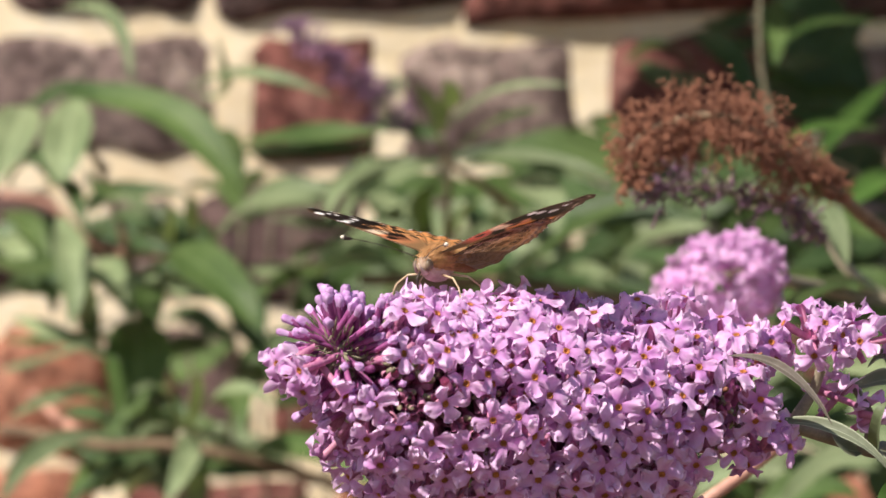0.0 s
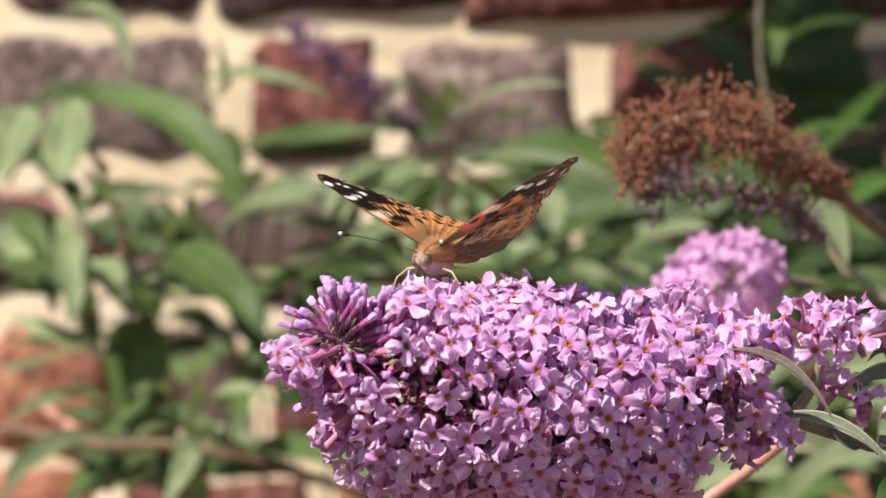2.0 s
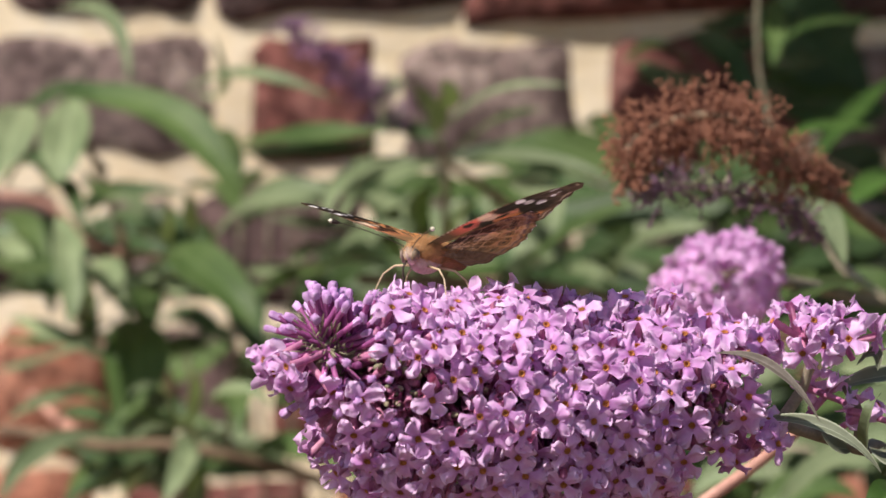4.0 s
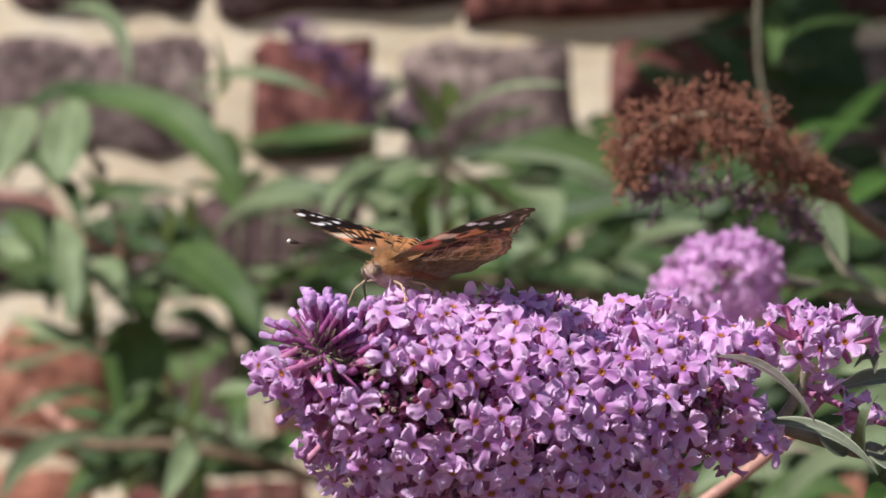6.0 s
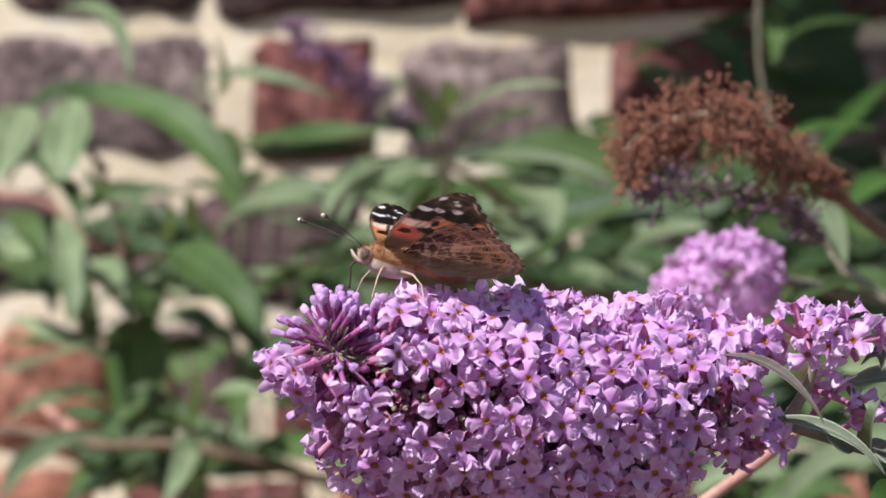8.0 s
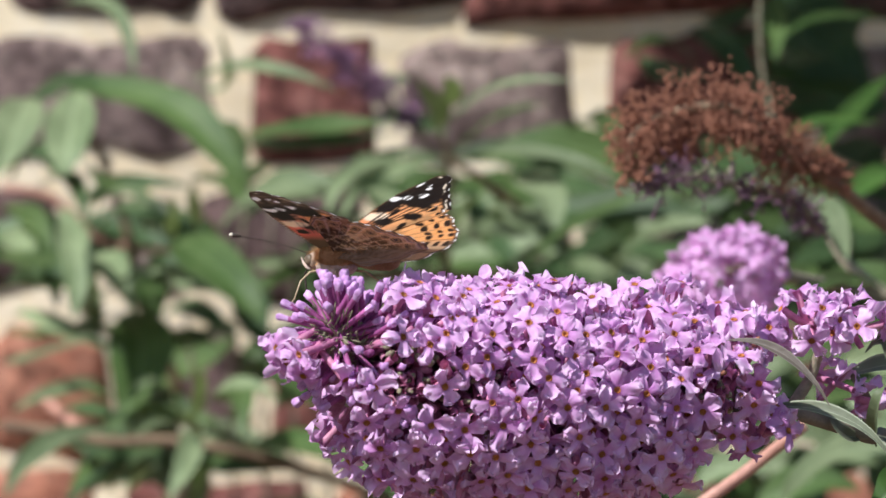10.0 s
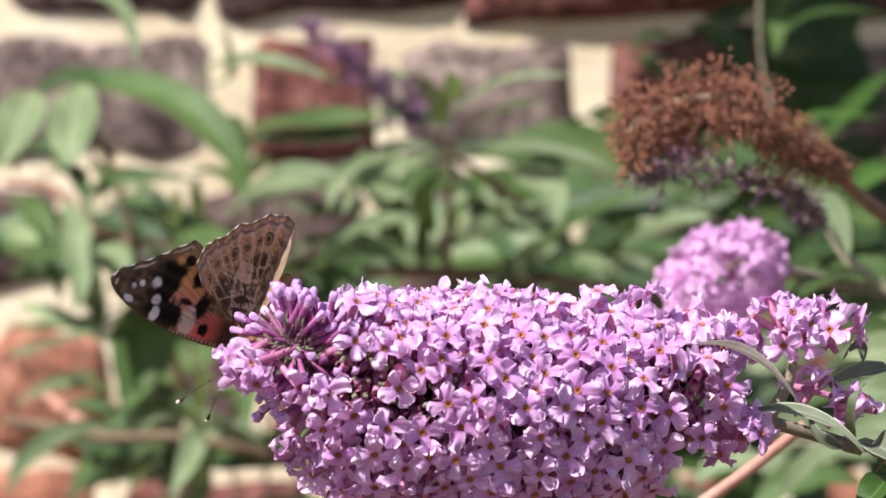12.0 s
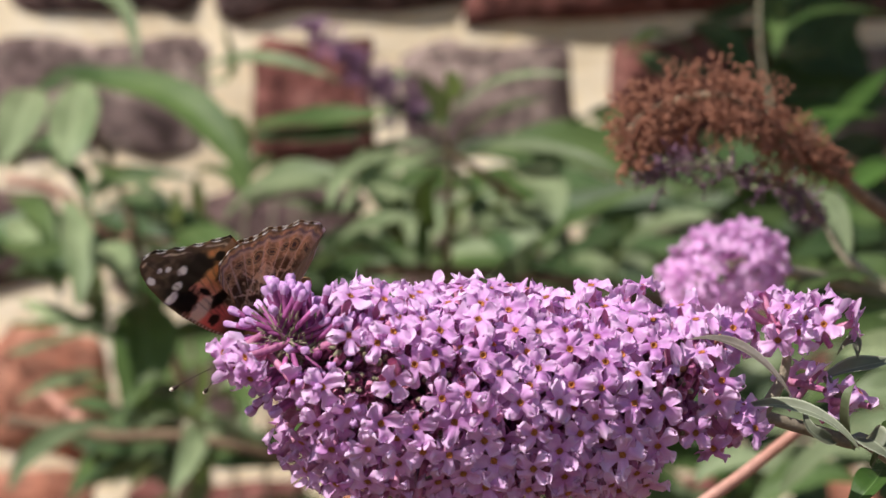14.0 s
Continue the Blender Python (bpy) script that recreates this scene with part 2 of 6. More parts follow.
def mortar_slab():
    """The mortar bed, uneven between the bricks."""
    bm = bmesh.new()
    nx, nz = 260, 110
    grid = []
    for i in range(nx + 1):
        col = []
        for k in range(nz + 1):
            x, z = -2.6 + 5.2 * i / nx, 2.2 * k / nz
            dy = 0.004 * noise.noise(Vector((x * 18, z * 18, 0))) + 0.002 * noise.noise(Vector((x * 60, z * 60, 3)))
            col.append(bm.verts.new((x, WALL_Y + 0.0042 + dy, z)))
        grid.append(col)
    for i in range(nx):
        for k in range(nz):
            bm.faces.new((grid[i][k], grid[i + 1][k], grid[i + 1][k + 1], grid[i][k + 1]))
    back = [bm.verts.new((x, WALL_Y + 0.3, z)) for x, z in ((-2.6, 0), (2.6, 0), (2.6, 2.2), (-2.6, 2.2))]
    bm.faces.new(back[::-1])
    bm.faces.new((grid[0][0], *[grid[0][k] for k in range(1, nz + 1)], back[3], back[0]))
    bm.faces.new((*[grid[nx][k] for k in range(nz, -1, -1)], back[1], back[2]))
    bm.faces.new((*[grid[i][nz] for i in range(0, nx + 1)], back[2], back[3]))
    return bm


part("mortar", mortar_slab(), M_MORTAR, wall, "cream lime mortar")


def brick_verts(w, h, seed, depth=0.05):
    """A worn hand-made brick, its face towards -y: a rounded, lumpy grid."""
    verts, faces = [], []
    nx, nz = 6, 5
    for i in range(nx + 1):
        for k in range(nz + 1):
            a, b = 2 * i / nx - 1, 2 * k / nz - 1
            x = 0.5 * w * (abs(a) ** 0.8 * (1 if a > 0 else -1))
            z = 0.5 * h * (abs(b) ** 0.8 * (1 if b > 0 else -1))
            edge = max(abs(a), abs(b))
            q = Vector((x * 30 + seed * 3.1, z * 30, seed * 1.7))
            wob = 0.016 * noise.noise(q * 0.8)
            r = 0.94 if abs(a) == 1 and abs(b) == 1 else 1.0
            y = -0.003 + (0.010 if edge == 1 else 0) + 0.0035 * noise.noise(q * 1.3)
            verts.append((x * r + wob * abs(b), y, z * r + 0.7 * wob))
    idx = lambda i, k: i * (nz + 1) + k
    for i in range(nx):
        for k in range(nz):
            faces.append((idx(i, k), idx(i + 1, k), idx(i + 1, k + 1), idx(i, k + 1)))
    rim = ([idx(i, 0) for i in range(nx + 1)] + [idx(nx, k) for k in range(1, nz + 1)]
           + [idx(i, nz) for i in range(nx - 1, -1, -1)] + [idx(0, k) for k in range(nz - 1, 0, -1)])
    base = len(verts)
    for j in rim:
        x, y, z = verts[j]
        verts.append((x, depth, z))
    m = len(rim)
    for j in range(m):
        faces.append((rim[j], base + j, base + (j + 1) % m, rim[(j + 1) % m]))
    return verts, faces


# courses in view, from the left: start and end along the wall and the burn of each brick, two of them darkened for
# shade
SHOWN = {
    # the last of course 13 is dark for the deep shade there
    13: [(-0.345, -0.245, "orange"), (-0.228, -0.127, "dark"), (-0.112, 0.006, "dark"), (0.022, 0.166, "red"), (0.184, 0.30, "dark")],
    12: [(-0.36, -0.266, "red"), (-0.247, -0.119, "grey"), (-0.101, -0.036, "red"), (-0.025, 0.070, "grey"), (0.092, 0.19, "red"), (0.200, 0.27, "grey")],
    # the fourth of course 11 is a red brick darkened for shade
    11: [(-0.40, -0.30, "grey"), (-0.285, -0.205, "dark"), (-0.176, -0.142, "grey"), (-0.125, -0.045, "dark"), (-0.03, 0.07, "dark"), (0.085, 0.29, "grey")],
    10: [(-0.35, -0.258, "red"), (-0.24, -0.180, "orange"), (-0.165, -0.105, "dark"), (-0.09, 0.01, "red"), (0.025, 0.13, "grey"), (0.145, 0.3, "red")],
    9: [(-0.40, -0.31, "red"), (-0.29, -0.185, "orange"), (-0.17, -0.07, "red"), (-0.055, 0.05, "orange"), (0.065, 0.165, "red"), (0.18, 0.30, "orange")],
}
Z12 = 1.079   # height of the middle of course 12
kinds = ("red", "red", "grey", "dark", "orange")
rest_v, rest_f, rest_m = [], [], []
rw = random.Random(5)
near_bricks = []
for course in range(0, 29):
    zc = Z12 + (course - 12) * COURSE
    if zc < 0.03 or zc > 2.15:
        continue
    rows = list(SHOWN.get(course, []))
    lo = min([r[0] for r in rows], default=0.0)
    hi = max([r[1] for r in rows], default=-JOINT + (course % 2) * 0.055)
    step = course
    x = hi + JOINT
    while x < 2.4:
        w = 0.102 if step % 2 else 0.212
        rows.append((x, x + w, rw.choice(kinds)))
        x += w + JOINT
        step += 1
    x = lo - JOINT
    while x > -2.4:
        w = 0.102 if step % 2 else 0.212
        rows.append((x - w, x, rw.choice(kinds)))
        x -= w + JOINT
        step += 1
    for a, b, kind in rows:
        h = COURSE - 0.014 + rw.uniform(-0.004, 0.002)
        proud, lift = (0.0 if a < -0.12 else 0.0045, 0.002 if a < -0.12 else 0.004 if a < 0.01 else -0.001) if course == 13 else (0.0, 0.0)
        tall = 1.17 if course == 12 else 1.07
        v, f = brick_verts((b - a) * 1.09, h * tall, rw.uniform(0, 40))
        at = Vector(((a + b) / 2, WALL_Y - proud + rw.uniform(-0.002, 0.002), zc + lift + rw.uniform(-0.002, 0.002)))
        if abs(at.x) < 0.9 and 0.62 < zc < 1.36:
            near_bricks.append((at, v, f, kind))
        else:
            n0 = len(rest_v)
            rest_v += [tuple(Vector(q) + at) for q in v]
            rest_f += [tuple(n0 + j for j in q) for q in f]
            rest_m += [list(M_BRICK).index(kind)] * len(f)
me = bpy.data.meshes.new("bricks")
me.from_pydata(rest_v, [], rest_f)
for m in M_BRICK.values():
    me.materials.append(m)
me.polygons.foreach_set("material_index", rest_m)
me.polygons.foreach_set("use_smooth", [True] * len(rest_f))
tagged(part("brickwork", me, None, wall), kind="stuff")


def lay_bricks():
    for at, v, f, kind in near_bricks:
        me = bpy.data.meshes.new("brick")
        me.from_pydata(v, [], f)
        me.materials.append(M_BRICK[kind])
        me.polygons.foreach_set("use_smooth", [True] * len(f))
        part("brick", me, None, wall).location = at


# ---------------------------------------------------------------- florets
def corolla(seed, droop=0.0, size=1.0, crimp=1.0):
    """Four spreading, blunt, crimped lobes round a small throat, facing +z; the throat lies at the origin."""
    rnd = random.Random(seed)
    bm = bmesh.new()
    nr, na = 9, 6
    for lobe in range(4):
        a0 = lobe * math.pi / 2 + rnd.uniform(-0.13, 0.13)
        length = size * rnd.uniform(0.0027, 0.0036)
        wide = size * rnd.uniform(0.00138, 0.00176)
        bend = droop + crimp * rnd.uniform(-0.35, 0.45)
        ph, amp = rnd.uniform(0, 6.28), crimp * rnd.uniform(0.5, 1.2)
        curl = crimp * rnd.uniform(-0.6, 0.5)
        twist = crimp * rnd.uniform(-0.35, 0.35)
        notch = rnd.uniform(0.05, 0.5)
        skew = rnd.uniform(-0.09, 0.09)
        rows = []
        for i in range(nr + 1):
            t = 1 - (1 - i / nr) ** 1.5
            grow = 0.52 + 0.48 * min(1, t * 1.4) ** 1.6
            hw = wide * grow * max(0.0, 1 - max(0, (t - 0.66) / 0.345) ** 2.5) ** 0.65 * (1 + 0.05 * math.sin(9 * t + ph))
            row = []
            for j in range(-na, na + 1):
                s = j / na
                rim = max(abs(s) ** 2, max(0, (t - 0.6) / 0.4)) * t
                r = 0.00056 + length * t * (1 - 0.05 * s * s * t - notch * (1 - abs(s)) ** 1.5 * max(0, t - 0.7) + 0.085 * t * math.sin(5.5 * s + 2 * ph))
                y = s * hw + skew * length * t * t
                z = length * (0.03 - 0.38 * bend * t * t + 0.10 * amp * math.sin(2.6 * s + 3.1 * t + ph) * t
                              + 0.13 * amp * rim * math.sin(6.5 * s + 5 * t + ph * 2) + 0.055 * amp * rim * math.sin(12.0 * s - 9 * t + ph * 3))
                z += curl * wide * s * s * t * 0.7 + twist * y * t + 0.26 * length * min(t, 0.4)
                c, q = math.cos(a0), math.sin(a0)
                row.append(bm.verts.new((r * c - y * q, r * q + y * c, z)))
            rows.append(row)
        for i in range(nr):
            for j in range(2 * na):
                bm.faces.new((rows[i][j], rows[i + 1][j], rows[i + 1][j + 1], rows[i][j + 1]))
    return mesh_of(bm, "floret", M_PETAL)


def floret_tube(seed, length=0.0092):
    rnd = random.Random(seed)
    bm = bmesh.new()
    sway = rnd.uniform(-0.0008, 0.0008)
    zs = (0.0002, -0.0006, -0.003, -length * 0.75, -length)
    tube(bm, [(sway * (z / length) ** 2, 0, z) for z in zs], [0.00086, 0.00076, 0.00070, 0.00064, 0.00056], 8, False)
    return mesh_of(bm, "tube", M_TUBE)


def throat_mesh():
    """The small funnel in the middle of a floret: a rounded lip that sinks into the tube."""
    bm = bmesh.new()
    prof = ((0.00062, 0.00016), (0.00050, 0.00021), (0.00038, 0.00006), (0.00026, -0.00035))
    rings = [[bm.verts.new((r * math.cos(a), r * math.sin(a), z)) for a in (k * math.pi / 6 for k in range(12))] for r, z in prof]
    for a, b in zip(rings, rings[1:]):
        for k in range(12):
            bm.faces.new((a[k], a[(k + 1) % 12], b[(k + 1) % 12], b[k]))
    bm.faces.new(rings[-1])
    return mesh_of(bm, "throat", M_THROAT)


def bud_mesh(seed):
    """A closed floret: a slim bent tube that ends in a small four-cornered folded head."""
    rnd = random.Random(seed)
    bm = bmesh.new()
    length = rnd.uniform(0.0092, 0.0115)
    k = rnd.uniform(0.75, 1.15)
    bend = rnd.uniform(-0.0022, 0.0022)
    prof = [(-length, 0.00034), (-length * 0.6, 0.00044), (-0.0032, 0.00050), (-0.0016, 0.00053), (-0.0010, 0.00058 * k), (-0.0003, 0.00070 * k),
            (0.0003, 0.00066 * k), (0.00062, 0.00042 * k)]
    rings = tube(bm, [(bend * (z / length) ** 2, 0, z) for z, r in prof], [r for z, r in prof], 12)
    for n, ring_ in enumerate(rings[4:]):
        c = sum((v.co for v in ring_), Vector()) / 12
        for j, v in enumerate(ring_):
            v.co = c + (v.co - c) * (1 + 0.26 * math.cos(4 * 6.2832 * j / 12 + seed) + rnd.uniform(-0.08, 0.08)) + Vector((0, 0, rnd.uniform(-0.00012, 0.00012)))
    for fc in bm.faces:
        if fc.calc_center_median().z < -0.0013:
            fc.material_index = 1
    return mesh_of(bm, "bud", [M_BUD, M_BUDTUBE])


def calyx_mesh():
    bm = bmesh.new()
    tube(bm, [(0, 0, 0), (0, 0, 0.0008), (0, 0, 0.0022), (0, 0, 0.0030)], [0.0003, 0.00058, 0.00056, 0.0002], 6)
    return mesh_of(bm, "calyx", M_CALYX)


COROLLAS = [corolla(i, droop=(0.0, 0.35, 0.7, 1.2)[i % 4], size=0.92 + 0.10 * (i % 3), crimp=(1.5, 2.0, 2.5, 3.0)[i % 4]) for i in range(40)]
TUBES = [floret_tube(i) for i in range(4)]
THROAT = throat_mesh()
BUDS = [bud_mesh(i) for i in range(10)]
CALYX = calyx_mesh()


def add_floret(parent, m, rnd, full=True, petals=None):
    ob = part("floret", rnd.choice(petals or COROLLAS), None, parent)
    ob.matrix_basis = m
    if full:
        part("tube", rnd.choice(TUBES), None, ob)
        part("throat", THROAT, None, ob)
    return ob


def along(path, t):
    """Place and heading on a polyline, t from 0 to 1 by length."""
    seg = [(b - a).length for a, b in zip(path, path[1:])]
    want = t * sum(seg)
    for a, b, s in zip(path, path[1:], seg):
        if want <= s:
            return a.lerp(b, want / s), (b - a).normalized()
        want -= s
    return path[-1], (path[-1] - path[-2]).normalized()


# ---------------------------------------------------------------- the flower that the butterfly visits
PIVOT = Vector((0.03, 0.0, 0.975))
flower = thing("buddleja_flower", PIVOT, "lilac buddleja flower spike with orange-eyed florets on a leafy stem", "flower")


def rel(p):
    return Vector(p) - PIVOT


rf = random.Random(11)
axis_pts = [(-0.0194, -0.0210, 0.9840), (-0.0083, -0.0120, 0.9755), (0.0116, -0.0030, 0.9727), (0.0318, 0.0060, 0.9727), (0.0473, 0.0120, 0.9735), (0.0588, 0.0170, 0.9735)]
spine = smooth_path([rel(p) for p in axis_pts], 8)
# open florets on the body of the spike
GROWN = [(0.06, -6), (0.08, 39), (0.14, 36), (0.12, 60), (0.2, 48), (0.27, 27), (0.31, 9), (0.34, 39), (0.26, 51), (0.18, 72), (0.19, -27), (0.3, -27),
         (0.2, -39), (0.29, -15), (0.2, 6), (0.36, 6), (0.39, -36), (0.46, -30), (0.39, -15), (0.48, -18), (0.5, -9), (0.48, 0), (0.57, 0), (0.54, 9), (0.4, 30)]
GROWN_LATE = [(0.43, 42), (0.59, 27), (0.55, 36), (0.62, 48), (0.71, 12), (0.77, 42), (0.69, 42), (0.46, 9), (0.42, -6), (0.77, -21), (0.75, -48), (0.73, -33),
              (0.41, -51), (0.13, -15), (0.15, -57), (0.05, -48), (0.26, -57), (0.62, 18), (0.65, -12), (0.34, 21), (0.49, 24), (0.2, 30), (0.34, 60), (0.46, 62)]
# patches where the spike is bare: along it, round it in degrees, and their reach
BARE = [(0.15, -5, 0.006), (0.15, 22, 0.005), (0.19, 17, 0.0075), (0.11, 6, 0.0055), (0.27, 8, 0.0045), (0.55, 60, 0.004), (0.33, 30, 0.003), (0.82, 6, 0.004), (0.36, -4, 0.0022), (0.43, 22, 0.0022), (0.66, 33, 0.003), (0.81, 24, 0.003)]


def girth(t):
    return float(np.interp(t, [0.1, 0.17, 0.3, 0.5, 0.7, 0.85, 0.95], [0.0125, 0.0160, 0.0182, 0.0186, 0.0172, 0.0150, 0.0105]))


def jitter(k):
    return Vector((rf.uniform(-1, 1), rf.uniform(-1, 1), rf.uniform(-1, 1))) * k


def ring(t, ang):
    c, d = along(spine, t)
    e1 = d.cross(Vector((0, 0, 1))).normalized()
    return c, d, e1 * math.cos(ang) + d.cross(e1) * math.sin(ang)


FLAT = [m for i, m in enumerate(COROLLAS) if i % 4 < 2]
CRIMPED = [m for i, m in enumerate(COROLLAS) if i % 4 > 0]
taken = []
for t, deg in GROWN + GROWN_LATE:
    c, d, n = ring(t, radians(deg))
    p = c + n * girth(t) * rf.uniform(1.0, 1.07)
    taken.append(p)
    add_floret(flower, frame_to(p, n + Vector((-0.05, -0.3, 0.05)) + jitter(0.26), rf.uniform(0, 6.28)), rf, True, FLAT)
# a few that stand high on the upper edge, their tubes bare
for p in ((0.0201, 0.0010, 0.9918), (0.0231, 0.0030, 0.9912), (0.0264, 0.0030, 0.9907), (0.0300, 0.0050, 0.9893), (0.0407, 0.0100, 0.9910), (0.0432, 0.0100, 0.9914), (0.0499, 0.0130, 0.9877), (0.0551, 0.0150, 0.9860), (0.0359, 0.0060, 0.9888)):
    p = rel(p)
    taken.append(p)
    add_floret(flower, frame_to(p, Vector((0.05, -0.3, 1.0)) + jitter(0.3), rf.uniform(0, 6.28)), rf, True, CRIMPED)
bare = []
for t, deg, reach in BARE:
    c, d, n = ring(t, radians(deg))
    bare.append((c + n * girth(t), reach))
hidden_side = []
N = 1900
# first the outer florets, then those that show between them
for layer, apart, low, high in ((0, 0.0045, 0.95, 1.07), (1, 0.0038, 0.78, 0.92)):
    for i in range(N):
        u = (i * 0.7548777 + 0.31 * layer) % 1.0
        t = 0.15 + 0.78 * u
        ang = 2 * math.pi * ((i * 0.5698403) % 1.0) + layer
        c, d, n = ring(t, ang)
        lump = noise.noise(Vector((t * 16, math.cos(ang) * 1.9, math.sin(ang) * 1.9)))
        R = girth(t) * rf.uniform(low, high) * (1 + 0.10 * lump)
        if n.z > 0.45:
            R *= 0.97
        if n.z < -0.4:
            R *= 1.0 + 0.22 * (-n.z - 0.4)
        late = t > 0.62 and n.z > 0.1
        if late:
            R *= rf.uniform(0.74, 1.14)
        p = c + n * R
        # the base of the spike has dropped many of its florets
        if (t > 0.80 and rf.random() < 0.82) or (late and rf.random() < 0.66) or (t > 0.6 and n.z <= 0.1 and rf.random() < 0.22) or (t > 0.77 and n.z < 0.1 and rf.random() < 0.8) or (n.z < -0.75 and rf.random() < 0.5):
            continue
        if any((p - q).length < apart for q in taken) or any((p - q).length < r for q, r in bare):
            continue
        lean = -d * (0.75 * max(0, 1 - t / 0.3)) + d * rf.uniform(-0.25, 0.2)
        way = n + lean + Vector((0, -0.12, 0.06)) + jitter(0.95 if late else 0.46)
        if late:
            way += Vector((0.1, 0, 0.7))
        m = frame_to(p, way, rf.uniform(0, 6.28))
        taken.append(p)
        if n.y > 0.5:
            hidden_side.append(m)
        else:
            add_floret(flower, m, rf, True, CRIMPED if late or layer else FLAT if rf.random() < 0.55 else COROLLAS)
# those on the far side of the spike, joined
vs, fs = [], []
for k, m in enumerate(hidden_side):
    me = COROLLAS[k % len(COROLLAS)]
    n0 = len(vs)
    vs += [tuple(m @ v.co) for v in me.vertices]
    fs += [tuple(n0 + j for j in pl.vertices) for pl in me.polygons]
me = bpy.data.meshes.new("floret_mass")
me.from_pydata(vs, [], fs)
me.materials.append(M_PINK)
me.polygons.foreach_set("use_smooth", [True] * len(fs))
tagged(part("floret_mass", me, None, flower), kind="stuff")
# closed buds radiating at the tip: turn round the tip, lean towards the open side, reach in mm
TIP = [(101, 0, 11.4), (119, 33, 10.6), (133, 19, 9.5), (155, 19, 9.5), (170, 0, 11.4), (165, 15, 10.1), (86, 33, 10.6), (71, 19, 9.6), (67, 12, 10.4),
       (-69, 40, 10.1), (-127, 0, 11.8), (-109, 0, 11.9), (52, 34, 10.2), (18, 40, 10.5), (47, 15, 10.0), (96, 22, 10.6), (80, 8, 10.8), (58, 24, 10.0), (110, 12, 10.2), (146, 8, 10.4), (38, 30, 9.8),
       (-165, 18, 9.6), (34, 10, 10.5), (-125, 15, 10.1), (-101, 19, 9.6), (-172, 30, 10.2), (178, 22, 10.6), (-150, 36, 9.6), (-90, 44, 9.4), (-58, 38, 9.6), (14, 36, 9.8), (-20, 50, 9.0)]
hub, hd = along(spine, 0.005)


def add_bud(root, way, reach):
    b = part("bud", rf.choice(BUDS), None, flower)
    b.matrix_basis = frame_to(root + way * reach, way, rf.uniform(0, 6))
    part("calyx", CALYX, None, b).location = (0, 0, -0.0104)
    return b


for turn, lean, reach in TIP:
    a, e = radians(turn), radians(lean)
    root = hub + hd * rf.uniform(0.0, 0.005) + jitter(0.0008)
    add_bud(root, (Vector((math.cos(a) * math.cos(e), -math.sin(e), math.sin(a) * math.cos(e))) + jitter(0.10)).normalized(), reach * 0.001 * rf.uniform(0.86, 1.04))
for turn, lean in ((-156, 6), (-143, 14), (-160, 25), (-120, 35), (-75, 28), (-140, 44)):
    a, e = radians(turn), radians(lean)
    way = Vector((math.cos(a) * math.cos(e), -math.sin(e), math.sin(a) * math.cos(e)))
    add_floret(flower, frame_to(hub + way * rf.uniform(0.0098, 0.0116), way + jitter(0.5), rf.uniform(0, 6)), rf)
for i in range(40):
    u = (i + 0.5) / 40
    lat, ang = 0.8 + 0.9 * u, i * 2.39996 + 0.7
    e1 = hd.cross(Vector((0, 0, 1))).normalized()
    way = (-hd * math.cos(lat) + (e1 * math.cos(ang) + hd.cross(e1) * math.sin(ang)) * math.sin(lat) + jitter(0.25)).normalized()
    if way.y > -0.25 and (way.z > -0.15 or i % 3 == 0):
        add_bud(hub + hd * 0.010 * u, way, 0.0105 + 0.002 * u + rf.uniform(-0.003, 0.001))
# bare tubes and dry calyces where florets have dropped
rb = random.Random(23)
for t, deg, reach in BARE:
    for k in range(int(reach * 2600)):
        t1 = t + rb.uniform(-1, 1) * reach * 9
        c, d, n = ring(t1, radians(deg + rb.uniform(-1, 1) * reach * 3800))
        way = n - d * rb.uniform(0.1, 0.7) + Vector([rb.uniform(-0.35, 0.35) for i in range(3)])
        spent = part("tube", rb.choice(TUBES), None, flower, "spent magenta floret tube")
        spent.matrix_basis = frame_to(c + n * girth(max(t1, 0.1)) * rb.uniform(0.66, 0.93), way, rb.uniform(0, 6))
        if k % 2:
            cup = part("calyx", CALYX, None, flower)
            cup.matrix_basis = frame_to(c + n * girth(max(t1, 0.1)) * rb.uniform(0.55, 0.75), way + n * 0.4, 0)
# a row of long upright buds behind the tip
for i in range(20):
    c, d = along(spine, 0.015 + 0.15 * i / 20)
    way = Vector((-0.30 + 0.55 * i / 20 + rf.uniform(-0.22, 0.22), rf.uniform(-0.5, 0.1), 1.0)).normalized()
    add_bud(c, way, 0.0105 + 0.0045 * i / 20 + rf.uniform(-0.0025, 0.0012))
# long buds between the tip and the open florets
for i in range(46):
    u = (i + 0.5) / 46
    c, d = along(spine, 0.06 + 0.17 * u)
    ang = i * 2.39996 + 1.9
    e1 = d.cross(Vector((0, 0, 1))).normalized()
    n = e1 * math.cos(ang) + d.cross(e1) * math.sin(ang)
    way = (n - d * rf.uniform(0.1, 0.6) + Vector((rf.uniform(-1, 1), rf.uniform(-1, 1), rf.uniform(-1, 1))) * 0.22).normalized()
    b = part("bud", rf.choice(BUDS), None, flower)
    b.matrix_basis = frame_to(c + way * (0.0125 + 0.004 * u + rf.uniform(-0.003, 0.001)), way, rf.uniform(0, 6))
